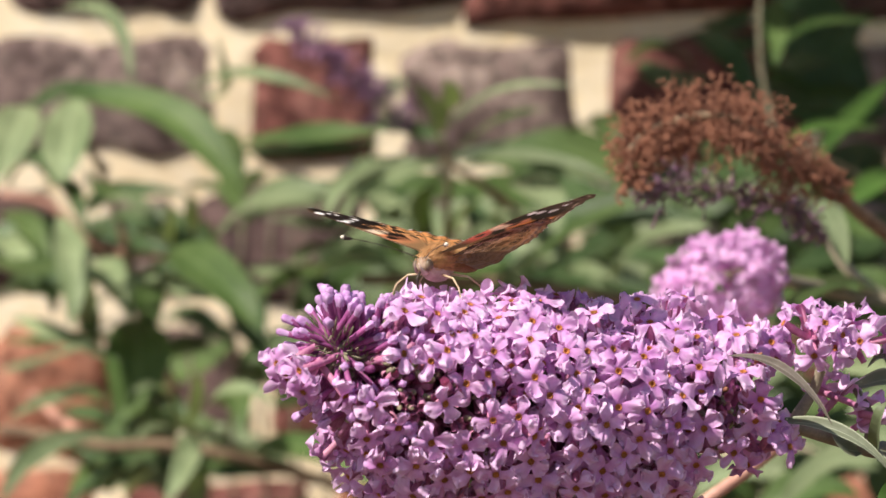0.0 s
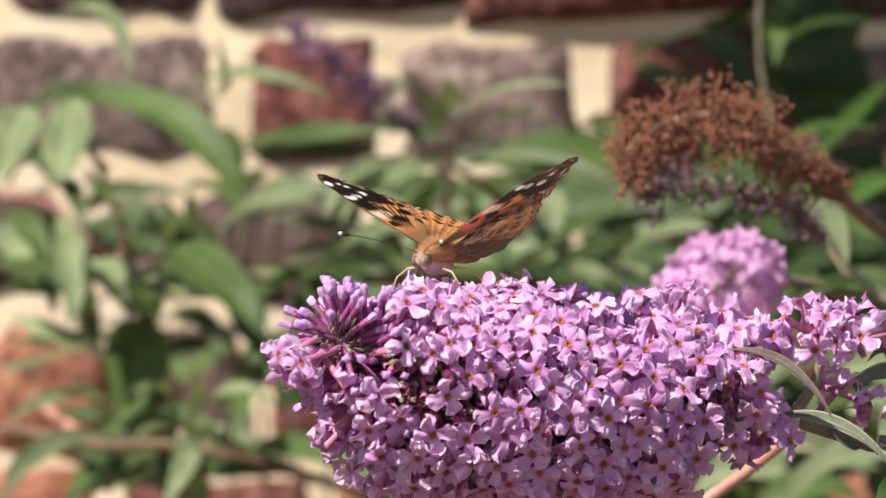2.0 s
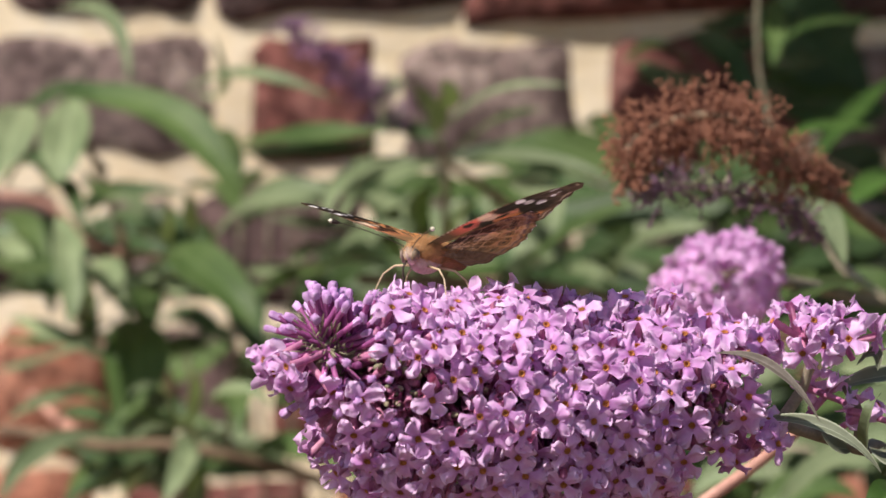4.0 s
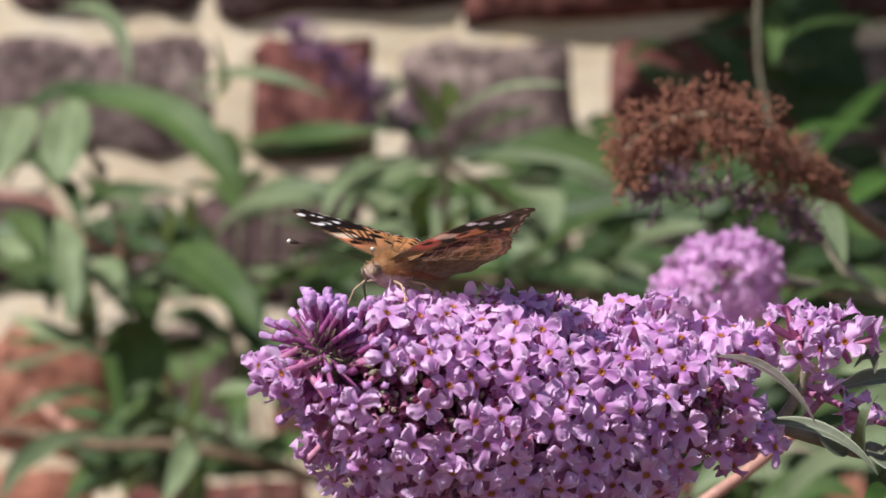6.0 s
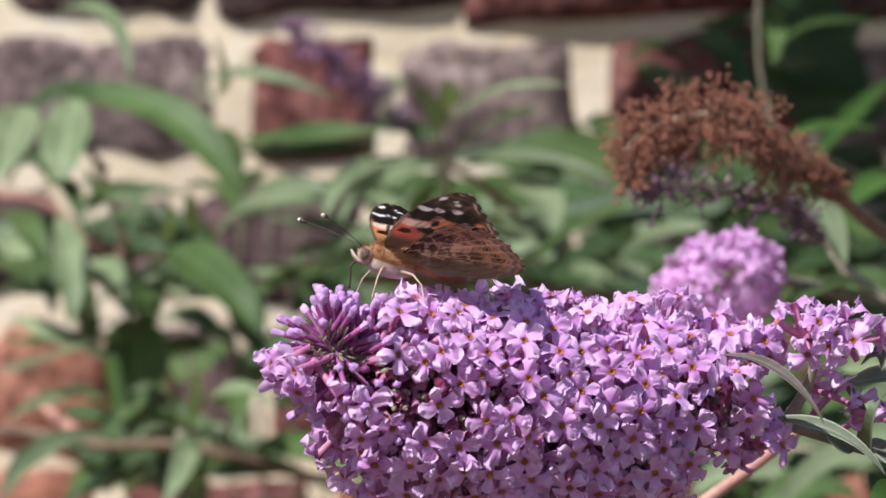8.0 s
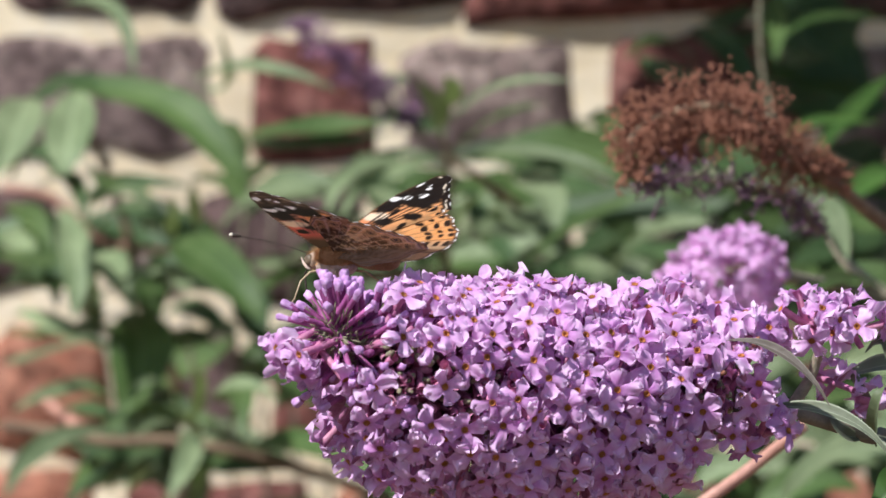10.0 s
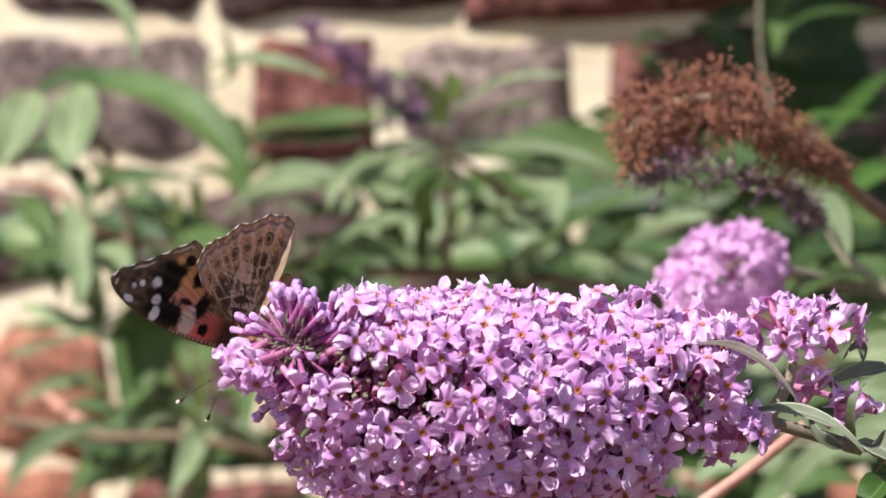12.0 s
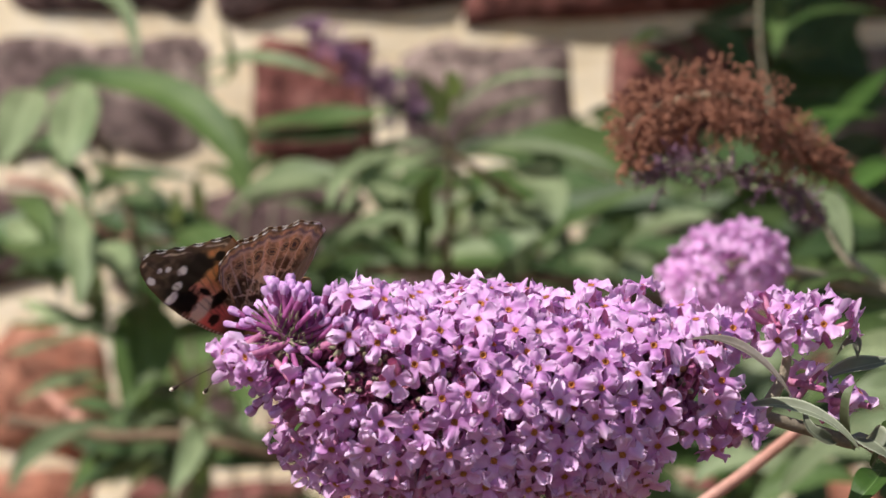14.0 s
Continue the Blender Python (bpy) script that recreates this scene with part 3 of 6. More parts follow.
# loose lower cluster near the leaves
for px0, r0, cnt in (((0.0672, 0.0200, 0.9837), 0.0062, 8), ((0.0755, 0.0210, 0.9827), 0.0052, 5), ((0.0574, 0.0180, 0.9812), 0.005, 6), ((0.0717, 0.0240, 0.9733), 0.0035, 2), ((0.0784, 0.0240, 0.9697), 0.003, 2), ((0.0569, 0.0120, 0.9641), 0.0066, 8)):
    c0 = rel(px0)
    for i in range(cnt):
        z = 1 - 2 * (i + 0.5) / cnt
        ang = i * 2.39996
        way = Vector((math.cos(ang) * math.sqrt(1 - z * z), math.sin(ang) * math.sqrt(1 - z * z), z))
        way = (way + Vector((0.1, -0.25, 0.45)) + Vector((rf.uniform(-1, 1), rf.uniform(-1, 1), rf.uniform(-1, 1))) * 0.3).normalized()
        add_floret(flower, frame_to(c0 + Vector((way.x * 1.25, way.y, way.z)) * r0 * rf.uniform(0.75, 1.1), way, rf.uniform(0, 6.28)), rf)
# spent florets, dried brown, towards the base of the spike
for i in range(16):
    c, d, n = ring(rf.uniform(0.72, 0.93), rf.uniform(-0.9, 1.4))
    k = part("calyx", CALYX, None, flower)
    k.matrix_basis = frame_to(c + n * rf.uniform(0.007, 0.0125), n + jitter(0.5)) @ Matrix.Scale(0.9, 4)
    k.material_slots[0].link, k.material_slots[0].material = "OBJECT", M_WITHER
# green heart of the tip and the small stalks inside
for i in range(230):
    c, d = along(spine, 0.005 + 0.14 * i / 230)
    way = Vector((rf.uniform(-1, 1), rf.uniform(-1, 1), rf.uniform(-1, 1))).normalized()
    k = part("calyx", CALYX, None, flower)
    k.matrix_basis = frame_to(c + Vector((-0.001, -0.0028, 0.0006)) + way * rf.uniform(0.0006, 0.0042), way - d * 0.5) @ Matrix.Diagonal((0.26, 0.26, rf.uniform(0.4, 0.85), 1))
for i in range(90):
    c, d = along(spine, 0.08 + 0.9 * i / 90)
    ang = i * 2.39996 * 2.1
    e1 = d.cross(Vector((0, 0, 1))).normalized()
    n = e1 * math.cos(ang) + d.cross(e1) * math.sin(ang)
    stalk("stalklet", [c, c + n * 0.005 - d * 0.001, c + n * 0.0105 - d * 0.0022], 0.0008, 0.0005, M_CALYX if i % 3 else M_TUBE, flower, "", 5, 2)
# the close-set inner stalks and tubes that fill the spike
bm = bmesh.new()
for i in range(620):
    t = 0.10 + 0.80 * i / 620
    c, d, n = ring(t, i * 2.39996 * 1.7 + rf.uniform(-0.4, 0.4))
    way = (n + jitter(0.35) - d * 0.2).normalized()
    g = girth(t)
    tube(bm, [c + way * 0.15 * g, c + way * 0.45 * g, c + way * rf.uniform(0.62, 0.86) * g], [0.0006, 0.00075, 0.0007], 6)
for k, fc in enumerate(bm.faces):
    fc.material_index = 1 if (k // 16) % 3 == 0 else 0
tagged(part("stalk_mass", mesh_of(bm, "stalk_mass", [M_TUBE, M_BUDTUBE]), None, flower), kind="stuff")
main_stem = [spine[0], spine[12], spine[24], spine[-6], rel((0.0633, 0.0220, 0.9680)), rel((0.0779, 0.0300, 0.9631)), rel((0.0899, 0.0400, 0.9571)),
             rel((0.150, 0.07, 0.90)), rel((0.20, 0.12, 0.55)), rel((0.22, 0.14, -0.03))]
stalk("stem", main_stem, 0.0008, 0.0017, M_STEM, flower, "downy grey-green stem", 10, 6)
stalk("side_stem", [rel((0.0633, 0.0220, 0.9680)), rel((0.0674, 0.0220, 0.9744)), rel((0.0688, 0.0200, 0.9796))], 0.0012, 0.0008, M_STEM, flower)
stalk("side_stem", [rel((0.0779, 0.0300, 0.9631)), rel((0.0782, 0.0270, 0.9691)), rel((0.0753, 0.0240, 0.9744))], 0.0011, 0.0007, M_STEM, flower)
FL = [
    ((0.0508, 0.0060, 0.9810), (0.0685, -0.0040, 0.9691), (0.0608, 0.0000, 0.9783), 0.0021, M_LEAF_DRY),
    ((0.0562, 0.0160, 0.9683), (0.0800, 0.0040, 0.9597), (0.0701, 0.0060, 0.9677), 0.0029, M_LEAF_SILVER),
    ((0.0774, 0.0300, 0.9631), (0.0708, 0.0260, 0.9689), (0.0727, 0.0240, 0.9641), 0.0034, M_LEAF_SILVER),
    ((0.0800, 0.0300, 0.9612), (0.0812, 0.0180, 0.9735), (0.0789, 0.0180, 0.9679), 0.0042, M_LEAF_PALE),
    ((0.0741, 0.0280, 0.9742), (0.0909, 0.0300, 0.9773), (0.0814, 0.0280, 0.9761), 0.0042, M_LEAF_SILVER),
    ((0.0775, 0.0260, 0.9784), (0.0812, 0.0240, 0.9772), (0.0808, 0.0240, 0.9805), 0.0026, M_LEAF_SILVER),
    ((0.0815, 0.0300, 0.9628), (0.0888, 0.0200, 0.9560), (0.0836, 0.0200, 0.9617), 0.0060, M_LEAF_SILVER),
    ((0.0847, 0.0300, 0.9576), (0.0775, 0.0200, 0.9499), (0.0821, 0.0200, 0.9540), 0.0070, M_LEAF_FRESH),
    ((0.0826, 0.0300, 0.9581), (0.0877, 0.0200, 0.9673), (0.0862, 0.0200, 0.9632), 0.0050, M_LEAF),
]
for b0, t0, m0, w0, mt in FL:
    leaf(flower, rel(b0), rel(t0), w0, 0, (-0.1, -0.75, 0.65), mt, 0.45, rel(m0), 0.06, "narrow silvery leaf")


# ---------------------------------------------------------------- background shrub, branch by branch
def branch(at, label):
    return thing("buddleja_branch", at, label, "shrub branch", "branches of the shrub")


def twig(parent, pts, r0, r1, mt=M_TWIG, name="stem"):
    return stalk(name, [Vector(p) - parent.location for p in pts], r0, r1, mt, parent)


def hang(parent, rows, mt, facing=(0, -0.8, 0.6)):
    """Leaves from rows of base, middle, tip and width."""
    for b0, m0, t0, w0 in rows:
        o = parent.location
        leaf(parent, Vector(b0) - o, Vector(t0) - o, w0, 0, facing, mt, 0.3, Vector(m0) - o)


b_left = branch((-0.1270, 1.3000, 0.9320), "leafy buddleja branch with long grey-green leaves before the wall")
twig(b_left, [(-0.02, 1.42, -0.03), (-0.1249, 1.4, 0.7088), (-0.1193, 1.35, 0.8498), (-0.1203, 1.32, 0.9155), (-0.1402, 1.3, 0.9688), (-0.1454, 1.28, 1.0003), (-0.1545, 1.28, 1.0289), (-0.171, 1.26, 1.0672)], 0.004, 0.0014)
twig(b_left, [(-0.2058, 1.3, 1.0252), (-0.1822, 1.3, 1.02), (-0.1586, 1.3, 1.0003), (-0.1192, 1.3, 0.9945), (-0.0974, 1.34, 0.9842)], 0.0022, 0.0016, M_PINKSTEM)
twig(b_left, [(-0.1559, 1.3, 1.037), (-0.1623, 1.28, 1.0445), (-0.1684, 1.26, 1.0582)], 0.0016, 0.001, M_STEM)
hang(b_left, [
    ((-0.1186, 1.16, 1.0007), (-0.0965, 1.12, 0.9878), (-0.0765, 1.1, 0.9665), 0.024),
    ((-0.1021, 1.3, 1.0554), (-0.0963, 1.26, 1.044), (-0.0916, 1.24, 1.0283), 0.0129),
    ((-0.1948, 1.24, 0.985), (-0.1735, 1.2, 0.9802), (-0.1569, 1.18, 0.9854), 0.009),
], M_LEAF)
hang(b_left, [
    ((-0.2025, 1.24, 0.9964), (-0.181, 1.2, 0.9907), (-0.1569, 1.18, 0.9948), 0.011),
    ((-0.2039, 1.28, 1.0159), (-0.1872, 1.24, 1.0105), (-0.1752, 1.22, 0.9927), 0.0128),
    ((-0.1664, 1.3, 1.037), (-0.1504, 1.26, 1.0247), (-0.126, 1.24, 1.0258), 0.0077),
    ((-0.1192, 1.3, 1.0291), (-0.0989, 1.26, 1.026), (-0.0877, 1.24, 1.0105), 0.0103),
    ((-0.1649, 1.28, 0.9613), (-0.1515, 1.24, 0.9595), (-0.1374, 1.22, 0.97), 0.0102),
], M_LEAF)
hang(b_left, [
    ((-0.046, 1.2, 1.029), (-0.0622, 1.16, 1.0235), (-0.0859, 1.14, 1.0112), 0.0108),
    ((-0.0353, 1.16, 1.0113), (-0.0538, 1.12, 1.0098), (-0.0746, 1.1, 1.0133), 0.0106),
    ((-0.196, 1.2, 0.9465), (-0.1749, 1.16, 0.9512), (-0.1501, 1.14, 0.9602), 0.0064),
    ((-0.1523, 1.2, 0.9377), (-0.1664, 1.16, 0.9361), (-0.1865, 1.14, 0.927), 0.0088),
    ((-0.0877, 1.24, 0.9926), (-0.071, 1.2, 0.9902), (-0.0554, 1.18, 1.0002), 0.0115),
    ((-0.1967, 1.26, 0.9694), (-0.1702, 1.22, 0.9604), (-0.1423, 1.2, 0.9502), 0.0101),
], M_LEAF_PALE)
hang(b_left, [
    ((-0.1706, 1.24, 1.0696), (-0.118, 1.2, 1.0573), (-0.0871, 1.18, 1.0188), 0.0205),
    ((-0.084, 1.34, 1.0377), (-0.0929, 1.3, 1.0291), (-0.1011, 1.28, 1.0185), 0.0116),
    ((-0.1362, 1.3, 0.9924), (-0.1344, 1.26, 0.9771), (-0.1311, 1.24, 0.962), 0.0165),
    ((-0.1031, 1.32, 0.9473), (-0.1154, 1.28, 0.9548), (-0.1349, 1.26, 0.9488), 0.0151),
    ((-0.1937, 1.34, 1.0243), (-0.1743, 1.3, 1.0291), (-0.1649, 1.28, 1.0055), 0.0105),
    ((-0.2019, 1.26, 0.9591), (-0.1702, 1.22, 0.9598), (-0.1423, 1.2, 0.9702), 0.0056),
    ((-0.1426, 1.24, 0.9697), (-0.1348, 1.2, 0.9477), (-0.1433, 1.18, 0.921), 0.03),
    ((-0.2017, 1.34, 1.0377), (-0.1861, 1.3, 1.0396), (-0.1792, 1.28, 1.0289), 0.0105),
], M_LEAF)
hang(b_left, [
    ((-0.1602, 1.16, 1.0644), (-0.1599, 1.12, 1.0458), (-0.1613, 1.1, 1.0268), 0.023),
    ((-0.1829, 1.18, 1.0634), (-0.1841, 1.14, 1.0487), (-0.1906, 1.12, 1.0266), 0.0218),
    ((-0.1809, 1.3, 1.1092), (-0.1517, 1.26, 1.1058), (-0.1408, 1.24, 1.0742), 0.0088),
    ((-0.1158, 1.24, 1.0717), (-0.0835, 1.2, 1.0773), (-0.0443, 1.18, 1.0641), 0.0075),
    ((-0.1715, 1.22, 1.0154), (-0.1619, 1.18, 0.9928), (-0.1615, 1.16, 0.9659), 0.0153),
    ((-0.1607, 1.26, 1.0136), (-0.1437, 1.22, 1.0225), (-0.1248, 1.2, 1.014), 0.0076),
    ((-0.1252, 1.26, 1.0003), (-0.1222, 1.22, 1.0104), (-0.1205, 1.2, 1.0198), 0.0071),
    ((-0.1131, 1.26, 1.0054), (-0.1126, 1.22, 1.0154), (-0.112, 1.2, 1.0253), 0.0066),
    ((-0.1427, 1.26, 1.0075), (-0.1318, 1.22, 1.0066), (-0.118, 1.2, 0.999), 0.0061),
], M_LEAF_PALE)
hang(b_left, [
    ((-0.1617, 1.24, 0.9658), (-0.146, 1.2, 0.9802), (-0.1173, 1.18, 0.9891), 0.006),
    ((-0.0901, 1.18, 1.0064), (-0.0725, 1.14, 1.0182), (-0.0442, 1.12, 1.019), 0.0136),
    ((-0.1658, 1.26, 0.9925), (-0.1487, 1.22, 0.9876), (-0.1373, 1.2, 0.9677), 0.0162),
    ((-0.126, 1.24, 0.9906), (-0.1098, 1.2, 0.9802), (-0.0876, 1.18, 0.9785), 0.0125),
    ((-0.1584, 1.28, 0.9587), (-0.1617, 1.24, 0.9748), (-0.1576, 1.22, 0.9927), 0.0128),
    ((-0.2039, 1.28, 1.0055), (-0.1923, 1.24, 1.0003), (-0.1866, 1.22, 0.9851), 0.0153),
    ((-0.1174, 1.34, 1.0738), (-0.1008, 1.3, 1.0738), (-0.105, 1.28, 1.0991), 0.0068),
], M_LEAF_PALE)
# some of these dark leaves stand for shaded halves of the leaves beside them
hang(b_left, [
    ((-0.1864, 1.26, 1.0118), (-0.1765, 1.22, 0.9927), (-0.1723, 1.2, 0.9702), 0.0116),
    ((-0.1656, 1.29, 1.0107), (-0.1458, 1.25, 1.0144), (-0.1266, 1.23, 1.0104), 0.0067),
    ((-0.1616, 1.34, 0.9922), (-0.1494, 1.3, 0.9976), (-0.1427, 1.28, 0.9795), 0.0105),
    ((-0.0858, 1.15, 1.0431), (-0.0559, 1.11, 1.0408), (-0.0222, 1.09, 1.0456), 0.0096),
    ((-0.1909, 1.28, 1.0673), (-0.1642, 1.24, 1.0717), (-0.1361, 1.22, 1.0634), 0.0117),
    ((-0.0875, 1.36, 0.9841), (-0.0912, 1.32, 0.9685), (-0.0824, 1.3, 0.9478), 0.0186),
    ((-0.1401, 1.38, 0.9567), (-0.1215, 1.34, 0.9682), (-0.0965, 1.32, 0.9526), 0.0134),
], M_LEAF_DARK)
hang(b_left, [
    ((-0.0859, 1.14, 1.0463), (-0.0532, 1.1, 1.0477), (-0.0209, 1.08, 1.0491), 0.0119),
], M_LEAF)

# dark leaves, mostly standing for the shade under the pale ones
hang(b_left, [
    ((-0.2044, 1.34, 1.0297), (-0.1901, 1.3, 1.041), (-0.1649, 1.28, 1.0367), 0.0158),
    ((-0.2117, 1.36, 1.0543), (-0.1972, 1.32, 1.0639), (-0.1769, 1.3, 1.0698), 0.0133),
    ((-0.1826, 1.32, 1.0678), (-0.1597, 1.28, 1.0718), (-0.1349, 1.26, 1.0724), 0.0104),
    ((-0.1776, 1.34, 1.0056), (-0.1559, 1.3, 1.0239), (-0.118, 1.28, 1.025), 0.0147),
    ((-0.2097, 1.34, 0.9789), (-0.1901, 1.3, 0.9845), (-0.1649, 1.28, 0.9795), 0.0158),
    ((-0.0316, 1.24, 1.0589), (-0.016, 1.2, 1.0528), (0.0015, 1.18, 1.0473), 0.0125),
], M_LEAF_DARK)
hang(b_left, [
    ((-0.0978, 1.16, 1.0051), (-0.073, 1.12, 1.0223), (-0.039, 1.1, 1.0228), 0.0158),
    ((-0.047, 1.14, 1.0051), (-0.0318, 1.1, 1.0311), (-0.0056, 1.08, 1.0355), 0.0105),
    ((-0.1553, 1.24, 1.0054), (-0.1385, 1.2, 1.0165), (-0.1198, 1.18, 1.0101), 0.0115),
], M_LEAF_PALE)
b_low = branch((-0.1055, 1.1000, 0.8910), "low buddleja shoot with pale crossing leaves")
twig(b_low, [(-0.1, 1.3, -0.03), (-0.127, 1.3, 0.6695), (-0.115, 1.1, 0.8649), (-0.1084, 1.06, 0.9026), (-0.1068, 1.05, 0.9251)], 0.004, 0.002, M_STEM)
twig(b_low, [(-0.1882, 1.12, 0.923), (-0.1618, 1.12, 0.9198), (-0.1426, 1.12, 0.9162), (-0.1162, 1.12, 0.9167), (-0.085, 1.12, 0.911), (-0.0522, 1.15, 0.9003), (-0.021, 1.2, 0.8852)], 0.0026, 0.0022)
twig(b_low, [(-0.181, 1.2, 0.9352), (-0.1651, 1.16, 0.9255), (-0.1498, 1.12, 0.9186)], 0.0022, 0.0026, M_PINKSTEM)
hang(b_low, [
    ((-0.1074, 1.06, 0.9247), (-0.114, 1.02, 0.9438), (-0.1251, 1.0, 0.9417), 0.0055),
    ((-0.1061, 1.07, 0.9243), (-0.0993, 1.03, 0.9407), (-0.1, 1.01, 0.95), 0.0064),
    ((-0.1044, 1.06, 0.9247), (-0.0855, 1.02, 0.9433), (-0.0662, 1.0, 0.9372), 0.0077),
    ((-0.1063, 1.04, 0.9243), (-0.1022, 1.0, 0.9147), (-0.1099, 0.98, 0.9001), 0.0117),
    ((-0.1079, 1.08, 0.9227), (-0.0895, 1.04, 0.9243), (-0.0828, 1.02, 0.9365), 0.006),
    ((-0.109, 1.08, 0.9239), (-0.1159, 1.04, 0.9278), (-0.1249, 1.02, 0.9229), 0.0051),
    ((-0.1317, 1.02, 0.9256), (-0.1584, 0.98, 0.9201), (-0.1714, 0.96, 0.9012), 0.0107),
    ((-0.1314, 1.08, 0.8968), (-0.1228, 1.04, 0.9059), (-0.1158, 1.02, 0.9115), 0.0092),
    ((-0.1009, 1.06, 0.9189), (-0.1033, 1.02, 0.9297), (-0.1089, 1.0, 0.9338), 0.005),
], M_LEAF_PALE)
hang(b_low, [
    ((-0.0859, 1.14, 0.9129), (-0.0532, 1.1, 0.9147), (-0.0244, 1.08, 0.898), 0.0147),
    ((-0.0968, 1.14, 0.9323), (-0.0865, 1.1, 0.9385), (-0.0844, 1.08, 0.9203), 0.0147),
    ((-0.1087, 1.18, 0.8913), (-0.1004, 1.14, 0.9057), (-0.0874, 1.12, 0.909), 0.0112),
    ((-0.176, 1.2, 0.9302), (-0.1578, 1.16, 0.9365), (-0.1441, 1.14, 0.9348), 0.0064),
    ((-0.0877, 1.24, 0.9493), (-0.0885, 1.2, 0.9377), (-0.1, 1.18, 0.9309), 0.0125),
    ((-0.1477, 1.24, 0.9033), (-0.156, 1.2, 0.9027), (-0.1644, 1.18, 0.8913), 0.0075),
    ((-0.0431, 1.18, 0.9136), (-0.0252, 1.14, 0.9057), (-0.0202, 1.12, 0.8898), 0.0146),
], M_LEAF)
hang(b_low, [
    ((-0.1744, 1.24, 0.9263), (-0.156, 1.2, 0.9265), (-0.1346, 1.18, 0.921), 0.0085),
    ((-0.1387, 1.24, 0.9289), (-0.126, 1.2, 0.9327), (-0.1111, 1.18, 0.9272), 0.0125),
    ((-0.1507, 1.3, 0.9478), (-0.1555, 1.26, 0.9591), (-0.1668, 1.24, 0.9646), 0.0155),
    ((-0.0947, 1.34, 0.9575), (-0.1008, 1.3, 0.9609), (-0.118, 1.28, 0.9561), 0.0105),
    ((-0.153, 1.26, 0.8869), (-0.1374, 1.22, 0.9043), (-0.1235, 1.2, 0.9065), 0.0152),
    ((-0.0588, 1.3, 0.89), (-0.0809, 1.26, 0.8998), (-0.103, 1.24, 0.8957), 0.0155),
], M_LEAF_DARK)

b_mid = branch((-0.0059, 1.1500, 0.8881), "buddleja branch with arching narrow leaves")
twig(b_mid, [(0.02, 1.42, -0.03), (0.0127, 1.4, 0.6538), (0.0067, 1.25, 0.8926), (0.0015, 1.15, 0.9807), (0.0014, 1.08, 1.0096), (0.0019, 1.05, 1.0349), (-0.0021, 1.03, 1.046)], 0.0032, 0.0009, M_CALYX)
twig(b_mid, [(0.0002, 1.05, 1.0361), (0.0153, 1.06, 1.027), (0.0343, 1.08, 1.0132), (0.0518, 1.12, 1.0002)], 0.0014, 0.0022, M_TWIG)
twig(b_mid, [(-0.0351, 1.15, 0.9868), (0.0182, 1.12, 0.9858), (0.0608, 1.1, 0.9812), (0.1107, 1.1, 0.9705), (0.1582, 1.1, 0.9622)], 0.0026, 0.003)
hang(b_mid, [
    ((-0.0543, 1.14, 0.9918), (-0.0342, 1.1, 1.005), (-0.0092, 1.08, 1.0096), 0.0119),
    ((-0.0058, 1.12, 0.9918), (0.0132, 1.08, 1.0049), (0.0351, 1.06, 1.0026), 0.0132),
    ((0.0181, 1.1, 1.0157), (0.0363, 1.06, 1.0095), (0.0508, 1.04, 0.9933), 0.013),
    ((-0.0353, 1.16, 1.0235), (-0.019, 1.12, 1.0146), (-0.014, 1.1, 0.9967), 0.0106),
    ((0.0524, 1.14, 0.9808), (0.0347, 1.1, 0.986), (0.0155, 1.08, 0.9814), 0.0095),
], M_LEAF_PALE)
hang(b_mid, [
    ((-0.0021, 1.04, 1.0412), (0.0182, 1.0, 1.0614), (0.0514, 0.98, 1.0643), 0.005),
    ((-0.0195, 1.06, 1.0363), (-0.0396, 1.02, 1.0271), (-0.0464, 1.0, 1.0104), 0.0077),
    ((0.0038, 1.08, 1.0367), (-0.0267, 1.04, 1.0278), (-0.0419, 1.02, 1.0093), 0.006),
    ((-0.0033, 1.06, 1.0467), (-0.0043, 1.02, 1.0571), (-0.0122, 1.0, 1.0655), 0.0118),
    ((0.0244, 1.04, 1.0274), (0.0401, 1.0, 1.0216), (0.0447, 0.98, 1.0047), 0.0167),
    ((0.0025, 1.04, 1.0347), (0.0362, 1.0, 1.0367), (0.0692, 0.98, 1.0258), 0.0077),
    ((0.0677, 1.0, 0.989), (0.0805, 0.96, 1.0035), (0.1035, 0.94, 1.0085), 0.0136),
    ((-0.0009, 1.09, 1.0333), (-0.0102, 1.05, 1.0326), (-0.0272, 1.03, 1.0231), 0.0046),
    ((0.0427, 1.14, 0.9808), (0.0561, 1.1, 0.9907), (0.0743, 1.08, 0.9861), 0.0095),
], M_LEAF_PALE)
hang(b_mid, [
    ((-0.0214, 1.24, 1.0768), (-0.0235, 1.2, 1.0703), (-0.0295, 1.18, 1.0634), 0.0125),
    ((-0.0033, 1.1, 1.0537), (0.0037, 1.06, 1.0607), (0.0002, 1.04, 1.0692), 0.0093),
    ((-0.0356, 1.18, 0.9928), (-0.0543, 1.14, 1.0002), (-0.0634, 1.12, 0.993), 0.0073),
    ((-0.0549, 1.16, 0.9855), (-0.0394, 1.12, 0.9954), (-0.02, 1.1, 0.9907), 0.0086),
    ((0.0427, 1.14, 1.0027), (0.0347, 1.1, 0.9931), (0.0226, 1.08, 0.9908), 0.0095),
    ((0.0039, 1.16, 1.0051), (0.011, 1.12, 1.017), (0.0228, 1.1, 1.0216), 0.012),
], M_LEAF_PALE)
